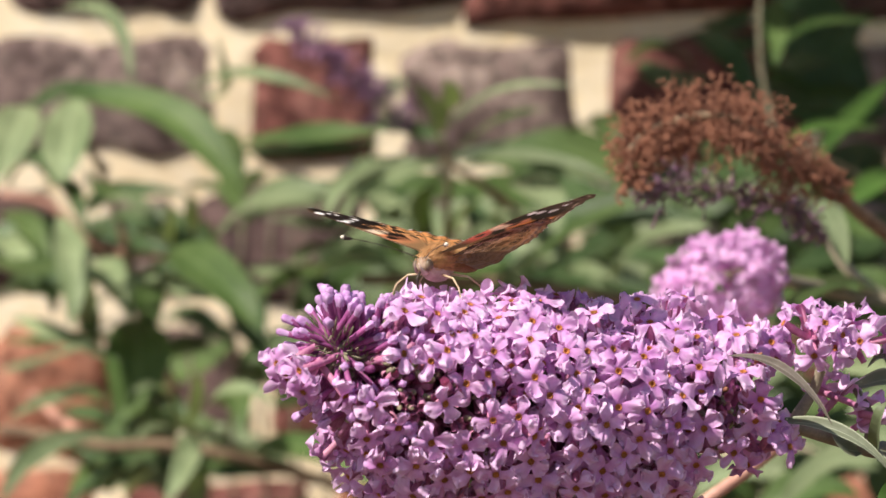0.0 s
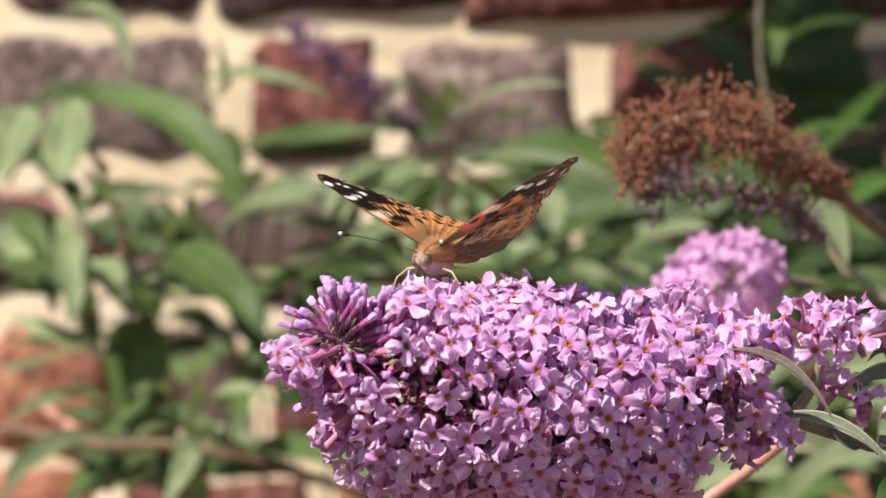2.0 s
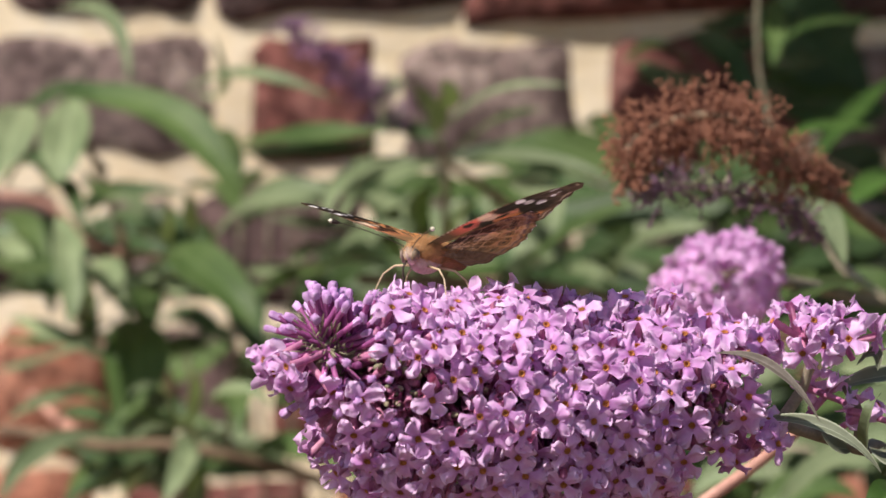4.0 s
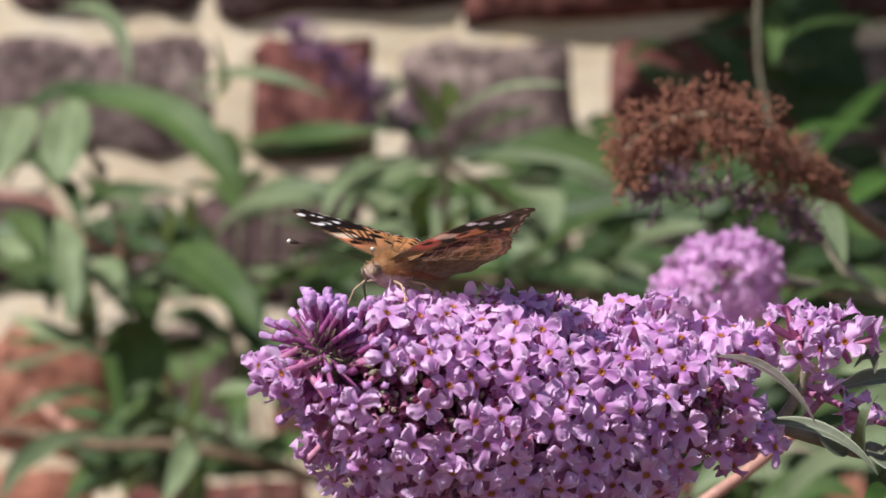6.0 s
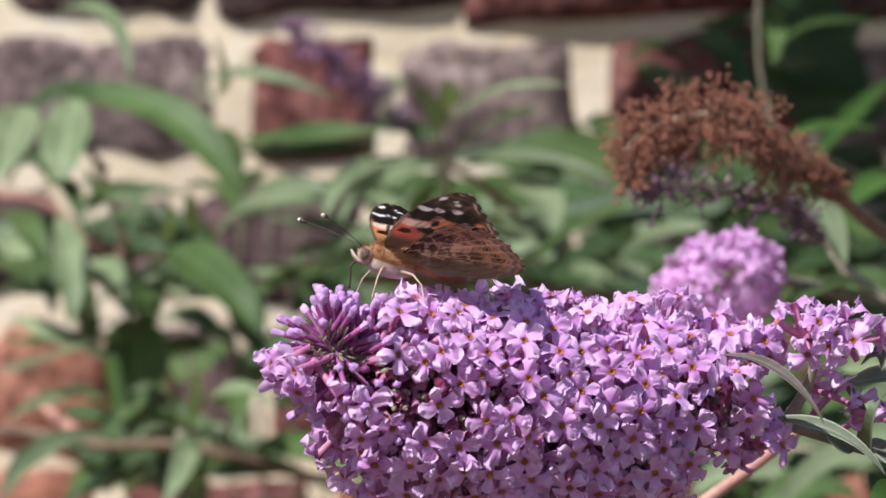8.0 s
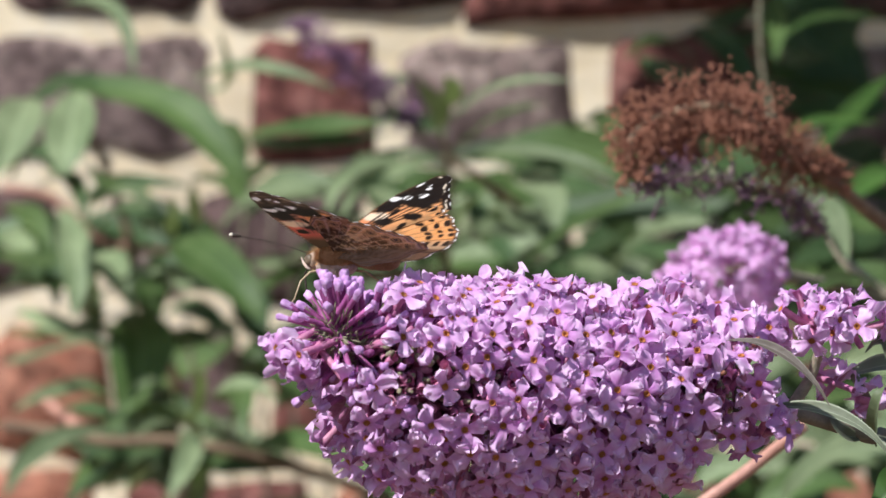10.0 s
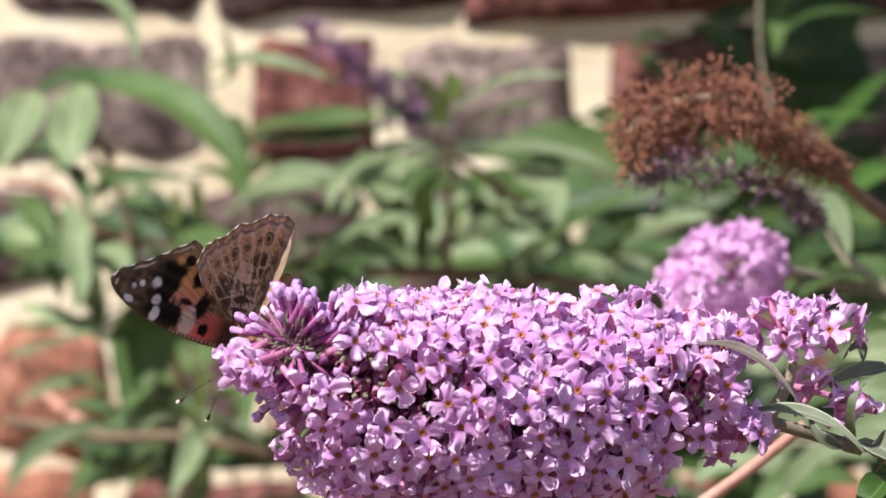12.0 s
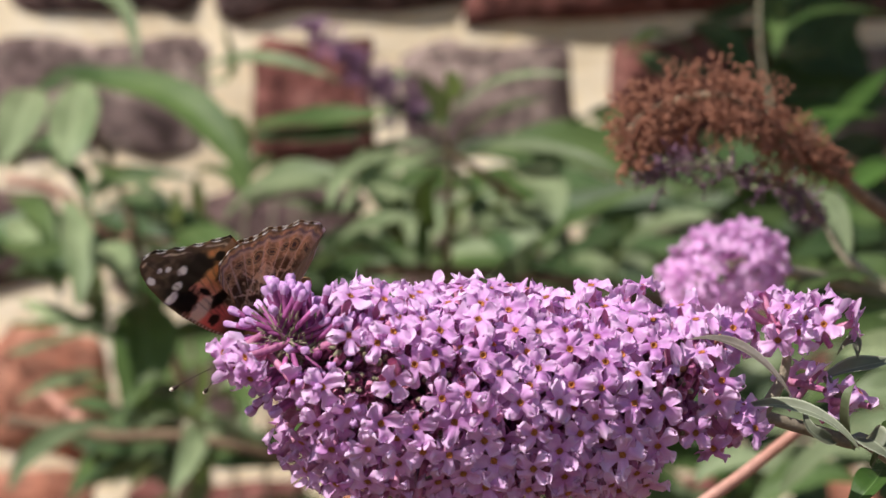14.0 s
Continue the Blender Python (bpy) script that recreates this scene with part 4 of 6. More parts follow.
hang(b_mid, [
    ((0.0293, 0.99, 0.9879), (0.056, 0.95, 1.0107), (0.0932, 0.93, 1.0214), 0.0074),
    ((0.0014, 1.07, 1.0353), (0.022, 1.03, 1.0517), (0.0432, 1.01, 1.0557), 0.0041),
    ((0.0038, 1.08, 1.0331), (0.0221, 1.04, 1.0347), (0.04, 1.02, 1.0298), 0.0055),
    ((-0.0034, 1.12, 1.0026), (-0.0092, 1.08, 1.0167), (-0.0009, 1.06, 1.0281), 0.0103),
    ((0.0163, 1.18, 1.0002), (0.0233, 1.14, 1.0099), (0.0254, 1.12, 1.0266), 0.0121),
    ((-0.0157, 1.16, 0.9953), (-0.0226, 1.12, 1.0074), (-0.0152, 1.1, 1.0192), 0.011),
    ((0.0559, 1.18, 1.0498), (0.0669, 1.14, 1.0536), (0.0746, 1.12, 1.0434), 0.017),
    ((-0.0364, 1.22, 1.0104), (-0.0455, 1.18, 1.0126), (-0.0622, 1.16, 1.01), 0.0064),
    ((-0.0469, 1.24, 0.9926), (-0.066, 1.2, 0.9877), (-0.0802, 1.18, 0.9804), 0.01),
], M_LEAF)
hang(b_mid, [
    ((0.0466, 1.1, 1.0311), (0.0595, 1.06, 1.0212), (0.075, 1.04, 1.0255), 0.013),
    ((0.0529, 1.16, 1.01), (0.0638, 1.12, 1.0098), (0.0751, 1.1, 1.0216), 0.0144),
    ((0.0465, 1.2, 0.9952), (0.0676, 1.16, 0.9978), (0.0839, 1.14, 1.0099), 0.0162),
    ((-0.0851, 1.18, 1.0436), (-0.0592, 1.14, 1.0434), (-0.0346, 1.12, 1.043), 0.0063),
    ((0.0245, 1.24, 0.9875), (0.044, 1.2, 0.9952), (0.0559, 1.18, 1.0101), 0.015),
    ((-0.0168, 1.3, 0.9845), (-0.0371, 1.26, 1.0003), (-0.0571, 1.24, 0.9952), 0.0155),
    ((0.0874, 1.28, 0.9691), (0.0653, 1.24, 0.9901), (0.0444, 1.22, 0.9851), 0.0179),
    ((-0.0225, 1.34, 1.0297), (-0.0378, 1.3, 1.0265), (-0.0582, 1.28, 1.0289), 0.0089),
    ((0.0117, 1.24, 1.0258), (0.0215, 1.2, 1.0028), (0.0361, 1.18, 0.9903), 0.0125),
], M_LEAF_DARK)

# violet bud spike before the bricks
b_spike = branch((-0.0210, 1.2000, 1.0628), "slender faded violet bud spike of the shrub")
sp = [Vector(p) - b_spike.location for p in ((0.0040, 1.2000, 1.0277), (-0.0160, 1.2000, 1.0528), (-0.0356, 1.1800, 1.0720), (-0.0552, 1.1700, 1.0889), (-0.0687, 1.1700, 1.0975))]
stalk("stem", sp, 0.0015, 0.0006, M_STEM, b_spike)
rs = random.Random(8)
pth = smooth_path(sp[1:], 6)
for i in range(240):
    u = i / 240
    c, d = along(pth, 0.1 + 0.9 * u)
    w = Vector((rs.uniform(-1, 1), rs.uniform(-1, 1), rs.uniform(-1, 1))).normalized()
    dens = 0.35 + 0.65 * abs(math.sin(u * 9.5))
    o = part("bud", BUDS[i % 6], None, b_spike)
    o.matrix_basis = frame_to(c + w * 0.0130 * dens * (1.15 - 0.5 * u), w, 0) @ Matrix.Scale(0.9, 4)
    for slot in o.material_slots:
        slot.link, slot.material = "OBJECT", M_VIOLET

# blurred pink spike behind
b_pink = branch((0.0744, 0.4000, 0.9821), "bright pink-lilac buddleja flower spike further back")
rs = random.Random(9)
PINKS = []
for me in COROLLAS[:4]:
    me = me.copy()
    me.materials.clear()
    me.materials.append(M_PINK)
    PINKS.append(me)
pc = [Vector(p) - b_pink.location for p in ((0.0602, 0.4000, 0.9829), (0.0729, 0.4000, 0.9904), (0.0856, 0.4200, 0.9933))]
pth = smooth_path(pc, 6)
for i in range(150):
    u = (i + 0.5) / 150
    c, d = along(pth, u)
    ang = i * 2.39996
    e1 = d.cross(Vector((0, 0, 1))).normalized()
    n = e1 * math.cos(ang) + d.cross(e1) * math.sin(ang)
    R = 0.0112 * math.sin(math.pi * (0.16 + 0.7 * u)) ** 0.6 * rs.choice((0.75, 0.95, 1.1)) * rs.uniform(0.92, 1.06)
    way = (n + d * (0.5 if u > 0.8 else 0) - d * (0.5 if u < 0.2 else 0) + Vector((rs.uniform(-1, 1), rs.uniform(-1, 1), rs.uniform(-1, 1))) * 0.3)
    add_floret(b_pink, frame_to(c + n * R, way, rs.uniform(0, 6)) @ Matrix.Scale(0.95, 4), rs, False, PINKS)
twig(b_pink, [(0.0624, 0.4000, 0.9867), (0.0774, 0.4000, 0.9934), (0.0955, 0.4400, 0.9909), (0.1274, 0.5000, 0.9831), (0.1546, 0.5500, 0.9664), (0.1743, 0.6000, 0.9284), (0.1919, 0.6400, 0.8094), (0.2093, 0.7000, 0.6327), (0.26, 0.95, -0.03)], 0.0012, 0.004, M_STEM)
hang(b_pink, [
    ((0.1066, 0.5200, 1.0150), (0.1115, 0.5000, 1.0075), (0.1146, 0.4800, 0.9954), 0.009),
    ((0.1163, 0.5000, 0.9953), (0.1147, 0.5000, 1.0018), (0.1123, 0.5000, 1.0067), 0.006),
], M_LEAF_PALE)
hang(b_pink, [
    ((0.1326, 0.5000, 0.9839), (0.1080, 0.4600, 0.9899), (0.0872, 0.4000, 0.9777), 0.007),
    ((0.1391, 0.5000, 0.9807), (0.1210, 0.4800, 0.9802), (0.1000, 0.4200, 0.9773), 0.011),
], M_LEAF)
twig(b_pink, [(0.1082, 0.5200, 1.0117), (0.1155, 0.5000, 0.9953), (0.1294, 0.5000, 0.9839)], 0.0012, 0.002, M_STEM)

# withered spike
b_dead = branch((0.0787, 0.4200, 1.0215), "withered brown buddleja flower spike going to seed")
rs = random.Random(10)
dead_axis = smooth_path([Vector(p) - b_dead.location for p in ((0.0447, 0.27, 1.0142), (0.0447, 0.27, 1.0239), (0.0528, 0.28, 1.0296), (0.0663, 0.28, 1.0319), (0.0764, 0.29, 1.0267), (0.0861, 0.3, 1.0208), (0.0973, 0.31, 1.0133))], 6)
DEAD_REACH = ([0, 0.15, 0.35, 0.55, 0.75, 1], [0.0050, 0.0080, 0.0110, 0.0108, 0.0072, 0.0046])
WITHER = []
for me in (COROLLAS[3], COROLLAS[7], BUDS[0], BUDS[1]):
    me = me.copy()
    me.materials.clear()
    me.materials.append(M_WITHER)
    WITHER.append(me)
for i in range(260):
    u = (i + 0.5) / 260
    c, d = along(dead_axis, u)
    w = Vector((rs.uniform(-1, 1), rs.uniform(-1, 1), rs.uniform(-0.8, 1))).normalized()
    R = float(np.interp(u, *DEAD_REACH)) * rs.uniform(0.4, 1.1) * (0.85 + 0.5 * noise.noise(Vector((u * 14, w.x * 2, w.z * 2))))
    o = part("seed_head", WITHER[i % 4], None, b_dead)
    o.matrix_basis = frame_to(c + w * R, w, rs.uniform(0, 6)) @ Matrix.Scale(rs.uniform(0.2, 0.34), 4)
stalk("stem", dead_axis, 0.0008, 0.0014, M_TWIG, b_dead)
# the many dry husks between them, in clumps with gaps
bm = bmesh.new()
for i in range(5200):
    u = rs.random()
    c, d = along(dead_axis, u)
    w = Vector((rs.uniform(-1, 1), rs.uniform(-1, 1), rs.uniform(-0.9, 1))).normalized()
    clump = noise.noise(Vector((u * 16, w.x * 2.2, w.z * 2.2)))
    if clump < -0.02:
        continue
    R = float(np.interp(u, *DEAD_REACH)) * rs.uniform(0.45, 1.1) * (0.85 + 0.6 * clump)
    p = c + w * R
    q = (w + Vector((rs.uniform(-1, 1), rs.uniform(-1, 1), rs.uniform(-1, 1))) * 0.6).normalized()
    k = rs.uniform(0.35, 0.66)
    tube(bm, [p - q * 0.0012 * k, p, p + q * 0.0008 * k], [0.0003 * k, 0.0007 * k, 0.0002 * k], 5)
# the bare inner twiglets of the spike
for i in range(34):
    c, d = along(dead_axis, 0.12 + 0.7 * i / 34)
    q = Vector((rs.uniform(-0.4, 0.4), rs.uniform(-0.5, 0.5), -1)).normalized() * rs.uniform(0.006, 0.014)
    tube(bm, [c, c + q * 0.5 + Vector((0.001, 0, 0)), c + q], [0.0004, 0.0003, 0.0002], 5)
    for k in range(16):
        p = c + q * rs.uniform(0.3, 1.05) + Vector((rs.uniform(-1, 1), rs.uniform(-1, 1), rs.uniform(-1, 1))) * 0.0016
        tube(bm, [p, p + Vector((0, 0, 0.0006)), p + Vector((0.0003, 0, 0.0012))], [0.0002, 0.0004, 0.0001], 5)
tagged(part("husk_mass", bm, M_WITHER, b_dead), kind="stuff")
twig(b_dead, [(0.0973, 0.31, 1.0133), (0.1082, 0.36, 1.0081), (0.1429, 0.4700, 0.9870), (0.1591, 0.5600, 0.9390), (0.1952, 0.8000, 0.7882), (0.2286, 1.0000, 0.5592), (0.25, 1.05, -0.03)], 0.0012, 0.005)
# fading violet florets that hang below it
fade_axis = smooth_path([Vector(p) - b_dead.location for p in ((0.0467, 0.28, 1.013), (0.06, 0.3, 1.0153), (0.0723, 0.3, 1.0132), (0.0855, 0.31, 1.0099), (0.0939, 0.32, 1.0022))], 6)
for i in range(260):
    u = (i + 0.5) / 260
    c, d = along(fade_axis, u)
    w = Vector((rs.uniform(-1, 1), rs.uniform(-1, 1), rs.uniform(-1, 1))).normalized()
    clump = 0.75 + 0.8 * noise.noise(Vector((u * 12, w.x * 1.5, w.z * 1.5)))
    o = part("bud", BUDS[i % 6], None, b_dead)
    o.matrix_basis = frame_to(c + w * 0.0100 * clump * min(1, 0.35 + 3 * u * (1 - u) * 1.4) * rs.uniform(0.3, 1), w, 0) @ Matrix.Scale(rs.uniform(0.36, 0.6), 4)
    for slot in o.material_slots:
        slot.link, slot.material = "OBJECT", M_FADED if i % 5 else M_CALYX
stalk("stem", fade_axis, 0.0007, 0.0012, M_STEM, b_dead)

b_right = branch((0.1499, 1.0000, 1.0317), "leafy buddleja branch with fresh green leaves")
twig(b_right, [(0.25, 1.32, -0.03), (0.2405, 1.3000, 0.6170), (0.2057, 1.1000, 0.9147), (0.1836, 1.0000, 1.0205), (0.1930, 1.0000, 1.0655), (0.2000, 1.0000, 1.1127)], 0.005, 0.0007)
twig(b_right, [(0.1157, 0.8500, 1.0992), (0.1157, 0.8500, 1.0703), (0.1192, 0.8500, 1.0518), (0.1250, 0.8500, 1.0415), (0.1836, 1.0000, 1.0205)], 0.0007, 0.0008, M_CALYX)
hang(b_right, [
    ((0.1656, 0.89, 1.0442), (0.1374, 0.85, 1.0446), (0.1225, 0.83, 1.0359), 0.005),
    ((0.1731, 0.94, 1.0655), (0.1522, 0.9, 1.048), (0.1367, 0.88, 1.0307), 0.0081),
    ((0.1724, 0.89, 1.0277), (0.1559, 0.85, 1.0229), (0.1459, 0.83, 1.0134), 0.0107),
], M_LEAF_FRESH)
hang(b_right, [
    ((0.1831, 1.04, 1.0899), (0.1521, 1.0, 1.0907), (0.1337, 0.98, 1.0803), 0.0045),
    ((0.1094, 1.14, 1.0754), (0.0917, 1.1, 1.0862), (0.0754, 1.08, 1.0766), 0.0062),
    ((0.138, 1.1, 1.1047), (0.1374, 1.06, 1.0909), (0.1348, 1.04, 1.0738), 0.0093),
    ((0.155, 1.09, 1.0191), (0.1656, 1.05, 1.0095), (0.1794, 1.03, 1.0048), 0.0139),
], M_LEAF)
# these dark leaves and the next two sets stand for the shade here
hang(b_right, [
    ((0.1443, 1.24, 1.0895), (0.154, 1.2, 1.0803), (0.1698, 1.18, 1.0819), 0.02),
    ((0.1392, 1.24, 1.0768), (0.154, 1.2, 1.0628), (0.1723, 1.18, 1.0646), 0.02),
    ((0.193, 1.19, 1.045), (0.1745, 1.15, 1.0344), (0.1583, 1.13, 1.0268), 0.0219),
    ((0.0874, 1.22, 1.0836), (0.103, 1.18, 1.072), (0.1166, 1.16, 1.0738), 0.0149),
    ((0.113, 1.14, 1.0463), (0.1297, 1.1, 1.0335), (0.1448, 1.08, 1.0261), 0.0261),
    ((0.0836, 1.19, 1.0351), (0.1014, 1.15, 1.0271), (0.1245, 1.13, 1.0292), 0.0219),
    ((0.1901, 1.14, 1.0148), (0.1701, 1.1, 1.0002), (0.1448, 1.08, 0.9932), 0.0214),
    ((0.1582, 1.19, 0.9903), (0.1331, 1.15, 1.0002), (0.1124, 1.13, 0.993), 0.0219),
    ((0.195, 1.19, 0.9903), (0.1697, 1.15, 0.9807), (0.1438, 1.13, 0.9785), 0.0219),
], M_LEAF_DARK)
hang(b_right, [
    ((0.1781, 1.19, 0.9704), (0.155, 1.15, 0.9734), (0.1317, 1.13, 0.9641), 0.0195),
    ((0.0786, 1.19, 1.0002), (0.0965, 1.15, 0.9954), (0.1124, 1.13, 1.0002), 0.0171),
    ((0.1975, 1.29, 1.11), (0.1784, 1.25, 1.0925), (0.1817, 1.23, 1.0764), 0.0179),
    ((0.1427, 1.29, 1.11), (0.1271, 1.25, 1.1002), (0.1157, 1.23, 1.1018), 0.0128),
    ((0.1622, 1.24, 1.1074), (0.154, 1.2, 1.0953), (0.1549, 1.18, 1.0819), 0.01),
], M_LEAF_DARK)
hang(b_right, [
    ((0.1067, 1.18, 1.0943), (0.1227, 1.14, 1.0827), (0.1346, 1.12, 1.0554), 0.0146),
    ((0.1906, 1.14, 1.0002), (0.1653, 1.1, 0.9931), (0.1424, 1.08, 0.9908), 0.0166),
    ((0.1418, 1.24, 1.0972), (0.129, 1.2, 1.0878), (0.1104, 1.18, 1.0918), 0.0125),
], M_LEAF_DARK)
hang(b_right, [
    ((0.1877, 1.04, 0.9611), (0.1679, 1.0, 0.953), (0.1526, 0.98, 0.9424), 0.0113),
    ((0.1881, 1.09, 0.9341), (0.1656, 1.05, 0.9424), (0.1455, 1.03, 0.9362), 0.0116),
    ((0.1494, 1.14, 0.9469), (0.1606, 1.1, 0.9527), (0.1824, 1.08, 0.9532), 0.0086),
], M_LEAF_PALE)
hang(b_right, [
    ((0.1804, 0.99, 0.9286), (0.161, 0.95, 0.928), (0.1419, 0.93, 0.9224), 0.0118),
    ((0.1417, 1.04, 0.9059), (0.1521, 1.0, 0.9147), (0.1727, 0.98, 0.9134), 0.0113),
    ((0.1219, 1.09, 0.953), (0.1332, 1.05, 0.9586), (0.1478, 1.03, 0.9545), 0.0093),
], M_LEAF_PALE)
hang(b_right, [
    ((0.1777, 0.9000, 0.9620), (0.1504, 0.8800, 0.9666), (0.1257, 0.8600, 0.9566), 0.016),
    ((0.1394, 0.9000, 0.9917), (0.1294, 0.8800, 0.9834), (0.1154, 0.8600, 0.9753), 0.018),
    ((0.1712, 0.8000, 0.9762), (0.1512, 0.8000, 0.9862), (0.1312, 0.8000, 0.9842), 0.016),
], M_LEAF)
hang(b_right, [
    ((0.1819, 0.9000, 0.9407), (0.1588, 0.8800, 0.9477), (0.1320, 0.8600, 0.9380), 0.018),
], M_LEAF)
hang(b_right, [
    ((0.1391, 0.5000, 0.9595), (0.1277, 0.5000, 0.9660), (0.1147, 0.5000, 0.9644), 0.014),
    ((0.1515, 0.6000, 0.9459), (0.1393, 0.6000, 0.9512), (0.1253, 0.6000, 0.9494), 0.016),
], M_LEAF_PALE)
hang(b_right, [
    ((0.1479, 0.9000, 0.9237), (0.1309, 0.9000, 0.9301), (0.1097, 0.9000, 0.9258), 0.012),
    ((0.1712, 0.8000, 0.9282), (0.1572, 0.8000, 0.9342), (0.1412, 0.8000, 0.9282), 0.012),
    ((0.1431, 1.0000, 0.9552), (0.1273, 1.0000, 0.9507), (0.1139, 1.0000, 0.9372), 0.016),
], M_LEAF_PALE)
# two outsize dark leaves put in for the deep shade before the wall
hang(b_right, [
    ((0.1460, 1.3000, 1.1105), (0.1696, 1.3000, 1.0948), (0.1985, 1.3000, 1.0738), 0.050),
    ((0.1512, 1.3000, 1.0816), (0.1748, 1.3000, 1.0685), (0.2090, 1.3000, 1.0633), 0.050),
], M_LEAF_DARK)
hang(b_right, [
    ((0.1117, 0.7000, 0.9121), (0.1269, 0.6800, 0.9299), (0.1489, 0.6600, 0.9336), 0.013),
    ((0.0836, 0.7000, 0.9177), (0.0949, 0.7000, 0.9261), (0.1099, 0.7000, 0.9233), 0.010),
], M_LEAF_PALE)
hang(b_right, [
    ((0.1092, 0.8000, 0.9022), (0.1272, 0.8000, 0.9152), (0.1472, 0.8000, 0.9122), 0.014),
], M_LEAF)
b_cane = branch((0.0546, 0.2500, 0.9266), "bare reddish cane rising between the leaves")
twig(b_cane, [(0.02, 0.4, -0.03), (0.0382, 0.3500, 0.8334), (0.0373, 0.3000, 0.8750), (0.0386, 0.2600, 0.9087), (0.0441, 0.2200, 0.9287), (0.0545, 0.2000, 0.9414), (0.0670, 0.2000, 0.9507), (0.0801, 0.2000, 0.9611)], 0.0019, 0.0013, M_PINKSTEM)

# unseen leaves added overhead, set sunward to shade the east wall and branch
b_shade = branch((0.32, 1.42, 1.25), "unseen leaves added above the spikes to shade wall and leaves")
rd = random.Random(33)
for i in range(7):
    a = i / 6
    twig(b_shade, [(0.46, 1.44, -0.03), (0.46, 1.46, 0.7), (0.42 + 0.10 * a, 1.46 - 0.25 * a, 1.07), (-0.08 + 0.5 * a, 1.40 - 0.4 * a, 1.36 + 0.1 * rd.random())], 0.004, 0.0012)
made = 0
while made < 560:
    deep = made % 2 == 0
    aim = Vector((rd.uniform(0.19, 0.62), WALL_Y, rd.uniform(0.96, 1.30))) if deep else Vector((rd.uniform(0.12, 0.42), 1.18, rd.uniform(0.99, 1.25)))
    x, y, z = aim + SUN_DIR * (rd.uniform(0.07, 0.34) / -SUN_DIR.y)
    if z < 1.03 + 0.0551 * (y + 0.8) + 0.01:
        continue
    made += 1
    p0 = Vector((x, y, z)) - b_shade.location
    a = rd.uniform(0, 6.28)
    ln = rd.uniform(0.10, 0.15)
    p1 = p0 + Vector((math.cos(a) * ln, math.sin(a) * ln * 0.7, rd.uniform(-0.02, 0.03)))
    leaf(b_shade, p0, p1, ln * rd.uniform(0.26, 0.36), rd.uniform(0.0, 0.2), (rd.uniform(-0.5, 0.3), -0.4, 0.85), rd.choice((M_LEAF, M_LEAF_DARK)))

# deeper foliage close to the wall
b_deep = branch((-0.0231, 1.4000, 0.8738), "dense small leaves of the shrub close to the wall")
rd = random.Random(21)
for i in range(16):
    tipx = -0.12 + 0.25 * i / 16
    twig(b_deep, [(tipx * 0.3, 1.46, -0.03), (tipx * 0.8, 1.45, 0.6), (tipx, 1.43, 0.9), (tipx + rd.uniform(-0.02, 0.02), 1.40, 1.02)], 0.0016, 0.0008, M_STEM)
# gaps through which the wall shows: x from, to, z from, to
GAPS = [(-0.225, -0.180, 0.948, 0.982), (-0.225, -0.182, 1.024, 1.05), (-0.175, -0.105, 1.028, 1.05), (-0.135, -0.092, 0.957, 0.974), (-0.105, -0.070, 0.905, 0.921),
        (-0.215, -0.170, 0.915, 0.958), (-0.088, -0.055, 0.990, 1.018), (-0.225, -0.190, 0.87, 0.905), (-0.075, -0.045, 0.88, 0.895)]
made = 0
while made < 150:
    x, z = rd.uniform(-0.23, 0.20), rd.uniform(0.87, 1.045)
    ln = rd.uniform(0.05, 0.09)
    a = rd.uniform(0, 6.28)
    way = Vector((math.cos(a) * ln, rd.uniform(-0.03, 0.02), math.sin(a) * ln * 0.55))
    if any(x0 - 0.008 < x + way.x * k < x1 + 0.008 and z0 - 0.008 < z + way.z * k < z1 + 0.008 for x0, x1, z0, z1 in GAPS for k in (0.15, 0.5, 0.85)) or z + way.z > 1.05:
        continue
    made += 1
    p0 = Vector((x, rd.uniform(1.28, 1.46), z)) - b_deep.location
    leaf(b_deep, p0, p0 + way, ln * rd.uniform(0.2, 0.32), rd.uniform(0, 0.25), (rd.uniform(-0.4, 0.4), -0.8, 0.6),
         rd.choice((M_LEAF, M_LEAF_DARK, M_LEAF_PALE, M_LEAF)))


# ---------------------------------------------------------------- butterfly
def colour_mat(name, rough=0.7, thin=0.2, sheen=0.3):
    m, nt, b, out = mat_new(name)
    vc = nt.nodes.new("ShaderNodeVertexColor")
    vc.layer_name = "Col"
    fine = noise_tex(nt, 5200, 2, 0.6)
    col = mix(nt, "OVERLAY", 0.3, vc.outputs[0], ramp(nt, fine, [(0.3, (0.3,) * 3), (0.7, (0.7,) * 3)]))
    nt.links.new(col, b.inputs["Base Color"])
    b.inputs["Roughness"].default_value = rough
    b.inputs["Specular IOR Level"].default_value = 0.08
    b.inputs["Sheen Weight"].default_value = sheen
    bump(nt, b, fine, 0.3, 0.0001)
    if thin:
        translucent(nt, b, out, mix(nt, "MIX", 0.25, col, (1.0, 0.9, 0.75)), thin)
    return m


M_WING = colour_mat("scaled wing", 0.8, 0.46, 0.0)
M_WING_HIND = colour_mat("scaled hind wing", 0.8, 0.42, 0.0)
M_FUR = varied("tawny hair", (0.48, 0.23, 0.085), (0.76, 0.44, 0.19), 500, 0.7, 0, 0.15)
M_BODY = varied("tawny brown body", (0.30, 0.15, 0.06), (0.54, 0.30, 0.14), 400, 0.75, 0.0002)
M_BELLY = varied("pale pinkish body", (0.40, 0.29, 0.23), (0.66, 0.52, 0.43), 500, 0.75, 0.0002)
